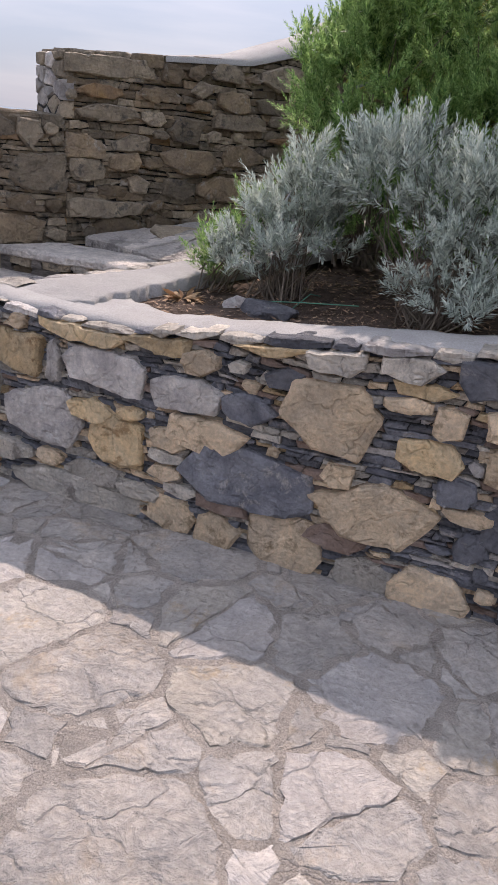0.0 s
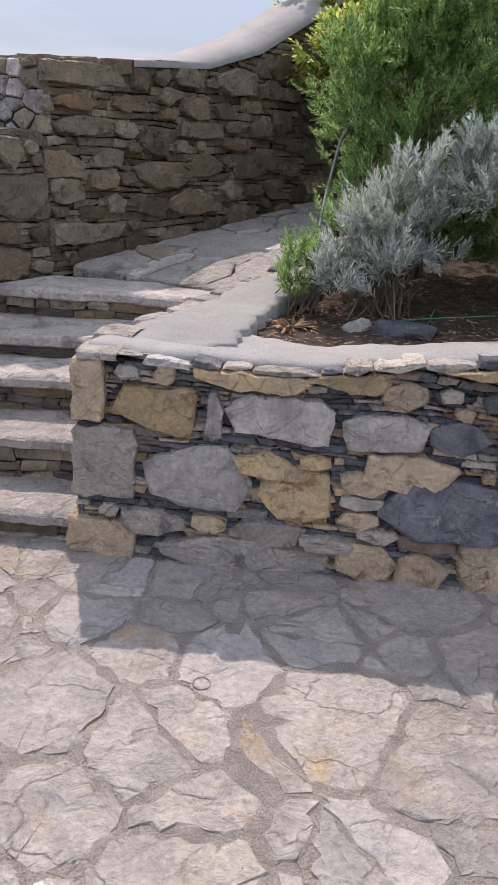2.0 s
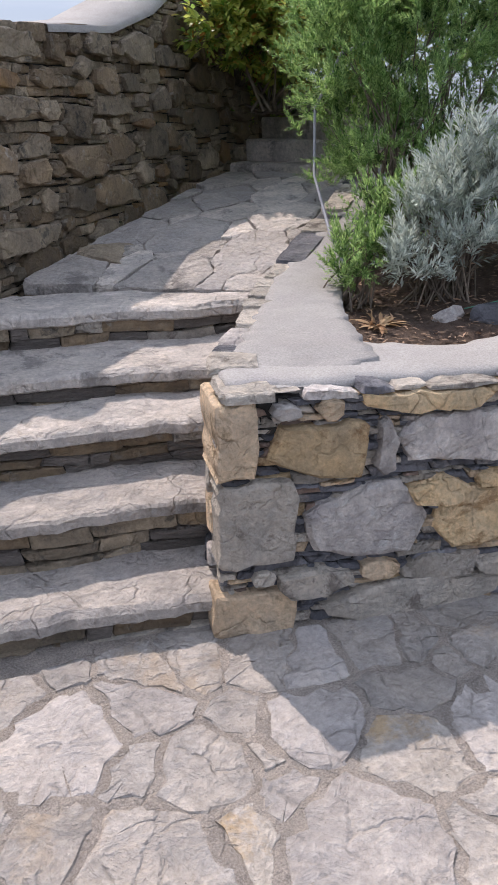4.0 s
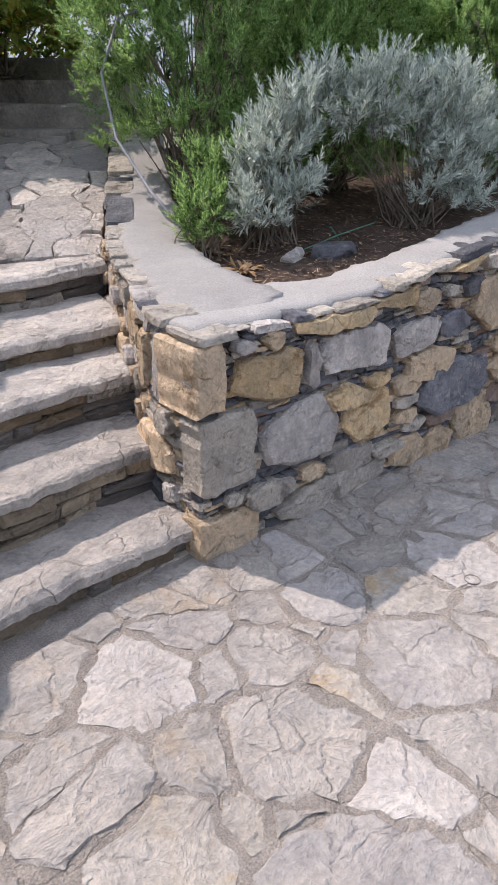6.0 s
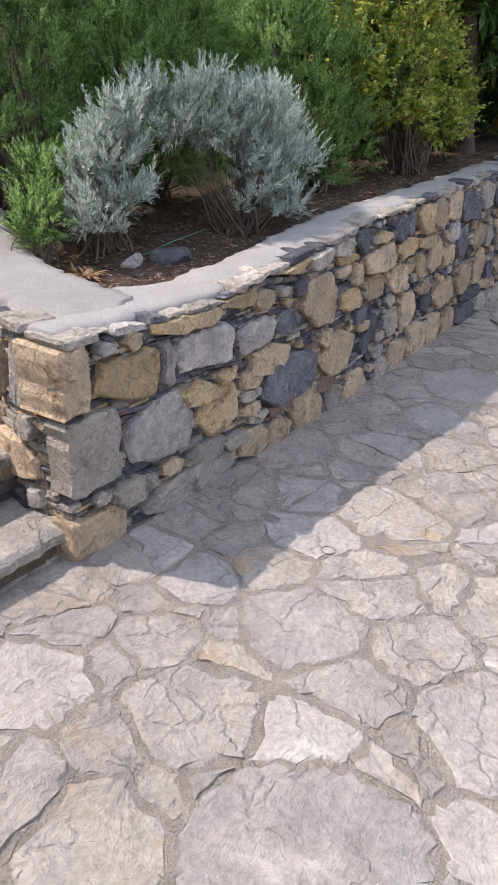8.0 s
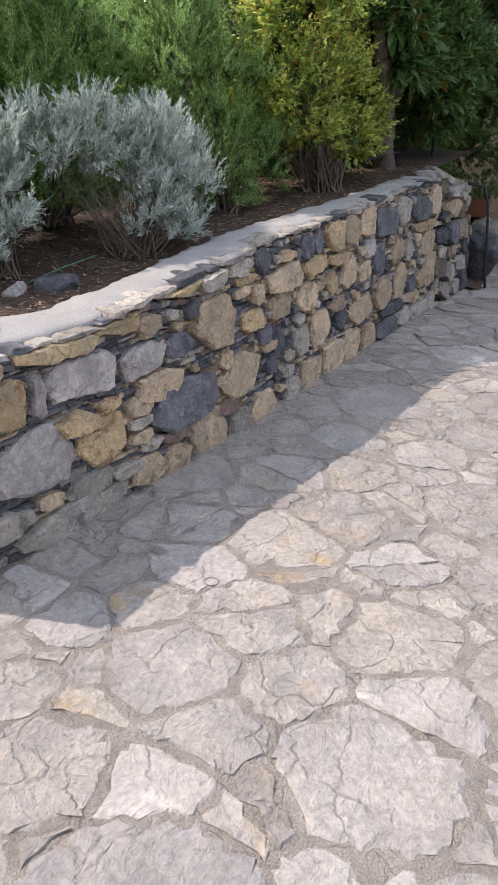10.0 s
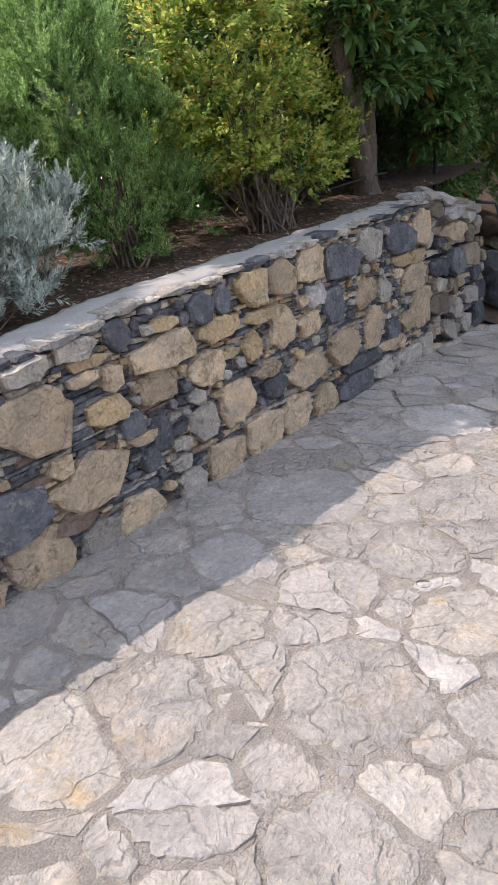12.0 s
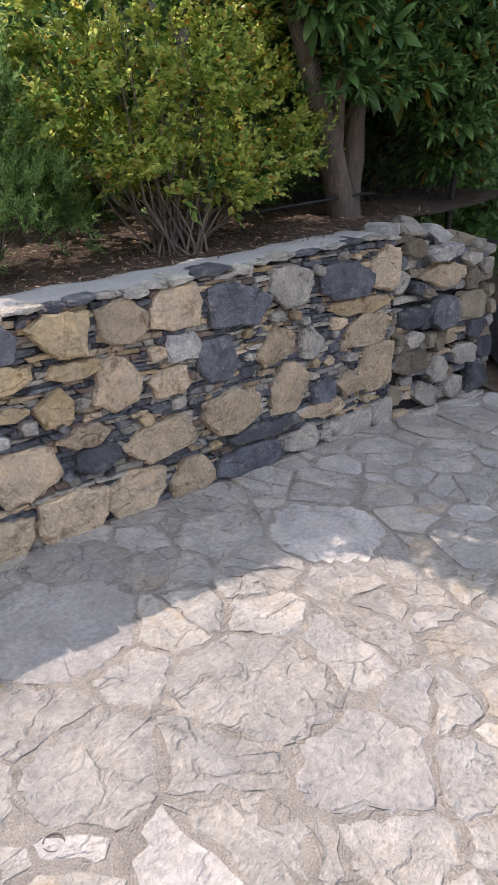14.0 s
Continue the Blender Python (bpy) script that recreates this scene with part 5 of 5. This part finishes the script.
# hose and strings
hose = anchor("hose", (0.18, 4.10, 0.9), "thin grey irrigation hose curving out of the rosemary", "hose")
under(tube("pipe", [(0.16, 4.02, 0.86), (0.22, 4.30, 1.02), (0.32, 4.62, 1.25), (0.42, 4.80, 1.55), (0.56, 4.80, 1.80), (0.8, 4.7, 1.9)], 0.008, M_HOSE), hose)
st = anchor("string", (0.6, 3.4, 0.88), "thin green garden string lying on the soil", "string")
under(tube("cord", [(0.30, 3.45, 0.84), (0.55, 3.42, 0.87), (0.80, 3.36, 0.90)], 0.0025, M_GREENSTRING, sides=5), st)
under(tube("cord", [(0.50, 3.36, 0.83), (0.58, 3.48, 0.90), (0.62, 3.56, 0.88)], 0.0025, M_GREENSTRING, sides=5), st)

# ---- rough end of the wall and what lies beyond ----
wall_end = anchor("wall_end", front(5.45, 0, 0), "rough cemented rock buttress at the end of the wall", "wall", kind="structure")
re = random.Random(8)
END_TOP = [(0, 1.09), (0.25, 1.14), (0.6, 1.07), (1.15, 0.95), (1.2, 0.6)]


def end_face(u, z, n):
    return front(5.42 + u, z, n + 0.05 * noise.noise((u * 3, z * 3, 8)) + 0.06 * max(0.0, 0.4 - z))


core = wall_body("wall_end_core", end_face, 1.2, END_TOP, 0.40, M_MORTAR, "grey mortar core of the rock buttress", start=0.0, inset=-0.075)
END_KINDS = [M_GREY, M_OLD1, M_TAN, M_SLATE, M_PALE]
lay(rubble(0.0, 1.2, END_TOP, [(0.55, 0.86, 0.46, 0.14, 2), (0.5, 1.0, 0.4, 0.09, 4)], re, (0.2, 0.06), 2500, (0.9, 2.2)), 0.0, 1.2, END_TOP, re, end_face, wall_end,
    END_KINDS, (30, 34, 12, 16, 8), (36, 34, 8, 18, 4), (0.03, 0.07), (0.08, 0.26), (0.0, 0.05), 120)
for u, z in ((0.05, 1.12), (0.28, 1.15), (0.55, 1.09), (0.85, 1.03), (1.08, 0.98)):
    p = front(5.42 + u, z, -0.12)
    under(boulder("rock", p, (0.15, 0.15, 0.09), re.choice([M_GREY, M_PALE, M_OLD1]), re, "", flat=0.75, turn=re.uniform(0, 3)), wall_end)
boulder("rock", (5.85, 1.62, 0.30), (0.34, 0.26, 0.34), M_SLATE, re, "blue grey boulder beside the wall end", flat=0.75, turn=0.4)
for i in range(9):
    boulder("rock", (6.1 + 0.42 * i, 1.62 + re.uniform(-0.15, 0.2) - 0.02 * i, 0.12 + 0.02 * i), (0.34, 0.24, 0.26), re.choice([M_OLD1, M_GREY]), re, "grey rock in the low border beyond the wall", flat=0.7, turn=re.uniform(0, 3), group="border rocks")
bank = [[(x, y, -0.03 + min(1.0, max(0.0, (y - 1.5) / 0.8)) * (0.42 + 0.25 * min(1, max(0, (y - 2.2))) + 0.45 * max(0.0, min(1.0, (7.2 - x) / 1.2)) * max(0.0, min(1.0, (y - 1.9) / 0.5))) + 0.03 * noise.noise((x * 2, y * 2, 3))) for x in np.arange(5.4, 14.1, 0.3)] for y in np.arange(1.4, 8.1, 0.25)]
tagged(strip("bank", bank, M_SOIL), "dark earth bank under the trees", "soil", kind="structure")
cable = anchor("hose", (5.50, 1.50, 0.0), "black rubber hose hanging down the wall end", "hose")
under(tube("pipe", [(5.42, 1.78, 1.04), (5.46, 1.62, 1.02), (5.47, 1.56, 0.85), (5.48, 1.52, 0.5), (5.50, 1.50, 0.2), (5.54, 1.47, 0.01)], 0.014, M_BLACK), cable)
# terracotta trough with grassy plants
tr = anchor("planter", (8.9, 1.75, 0.42), "terracotta trough with grassy plants under the trees", "planter")
b = bmesh.new()
bmesh.ops.create_cube(b, size=1.0)
for v in b.verts:
    k = 1.0 if v.co.z > 0 else 0.86
    v.co = Vector((v.co.x * 1.1 * k + 8.9, v.co.y * 0.34 * k + 1.75, v.co.z * 0.26 + 0.55))
top = [f for f in b.faces if f.normal.z > 0.9]
ins = bmesh.ops.inset_region(b, faces=top, thickness=0.035)
for f in top:
    for v in f.verts:
        v.co.z -= 0.05
bmesh.ops.bevel(b, geom=list(b.edges), offset=0.008, segments=2, affect="EDGES")
me = bpy.data.meshes.new("trough")
b.to_mesh(me)
b.free()
me.materials.append(M_CLAY)
under(new("trough", me), tr)
boulder("rock", (8.9, 1.75, 0.30), (0.75, 0.4, 0.14), M_OLD1, re, "flat rock ledge under the planter", flat=0.85)
n = 260
a = r.uniform(0, 2 * math.pi, n)
root = np.stack([8.9 + r.uniform(-0.5, 0.5, n), 1.75 + r.uniform(-0.1, 0.1, n), np.full(n, 0.62)], 1)
leaves_mesh("grass_tuft", root, np.stack([np.cos(a) * 0.7, np.sin(a) * 0.7, r.uniform(0.5, 1.6, n)], 1), r.uniform(0.6, 1.3, n), oval_leaf(0.34, 0.018, 0.5), M_GRASS, r, tr)

# wire fence by the tree
fence = anchor("fence", (5.75, 2.2, 1.0), "rusty chain-link fence with a slim post in the shade", "fence")
under(tube("post", [(5.72, 2.18, 0.6), (5.72, 2.18, 2.1)], 0.022, M_IRON), fence)
vs, fs = [], []
A, B = Vector((5.72, 2.18, 1.12)), Vector((4.95, 3.1, 1.12))
for sgn in (1, -1):
    for i in range(-10, 20):
        p = A.lerp(B, i / 18) + Vector((0, 0, 0 if sgn > 0 else 0.55))
        q = A.lerp(B, (i + 7.5) / 18) + Vector((0, 0, 0.55 if sgn > 0 else 0))
        lo, hi = max(0.0, -i / 7.5), min(1.0, (18 - i) / 7.5)
        if hi <= lo:
            continue
        p, q = p.lerp(q, lo), p.lerp(q, hi)
        k = len(vs)
        vs += [p + Vector((0, 0, 0.003)), p - Vector((0, 0, 0.003)), q - Vector((0, 0, 0.003)), q + Vector((0, 0, 0.003)), p + Vector((0.004, 0.004, 0)), q + Vector((0.004, 0.004, 0))]
        fs += [(k, k + 1, k + 2, k + 3), (k, k + 4, k + 5, k + 3), (k + 1, k + 4, k + 5, k + 2)]
under(link_mesh("wire_mesh", vs, fs, M_IRON), fence)
drip = anchor("irrigation_line", (4.8, 2.5, 1.3), "black irrigation line tied round the trunk", "hose")
under(tube("pipe", [(3.9, 2.75, 1.22), (4.4, 2.6, 1.27), (4.72, 2.42, 1.32), (4.92, 2.42, 1.32), (5.1, 2.5, 1.34)], 0.009, M_BLACK), drip)

# sockets set in the paving
for x, y in ((-0.474, 2.25), (1.106, 1.273)):
    ringb = bmesh.new()
    vs1 = []
    for rad, z in ((0.028, -0.003), (0.028, 0.004), (0.025, 0.004), (0.024, 0.001)):
        vs1.append([ringb.verts.new((x + rad * math.cos(a), y + rad * math.sin(a), z)) for a in np.linspace(0, 2 * math.pi, 24, endpoint=False)])
    for p, q in zip(vs1, vs1[1:]):
        for i in range(24):
            ringb.faces.new((p[i], p[(i + 1) % 24], q[(i + 1) % 24], q[i]))
    ringb.faces.new(vs1[-1])
    me = bpy.data.meshes.new("socket_ring")
    ringb.to_mesh(me)
    ringb.free()
    me.materials.append(M_RISER)
    tagged(new("socket_ring", me), "small round rusty socket set in the paving", "socket", "paving sockets")

# loose grit and straw on the joints
n = 5000
g = np.stack([r.uniform(-3.2, 4.5, n), r.uniform(0.3, 3.0, n), np.full(n, 0.006)], 1)
keep = (g[:, 1] < 3.0 - 0.2138 * (g[:, 0] + 0.91)) | (g[:, 0] < -0.95)
g = g[keep]
gr = anchor("grit", (0, 1.5, 0), "sandy grit and crumbs scattered over the paving", "grit", kind="stuff")
leaves_mesh("crumb", g, np.concatenate([r.normal(0, 1, (len(g), 2)), r.uniform(-0.1, 0.3, (len(g), 1))], 1), r.uniform(0.2, 0.8, len(g)), leaf_shape(0.008, 0.006, 0.6), M_GRIT, r, gr)
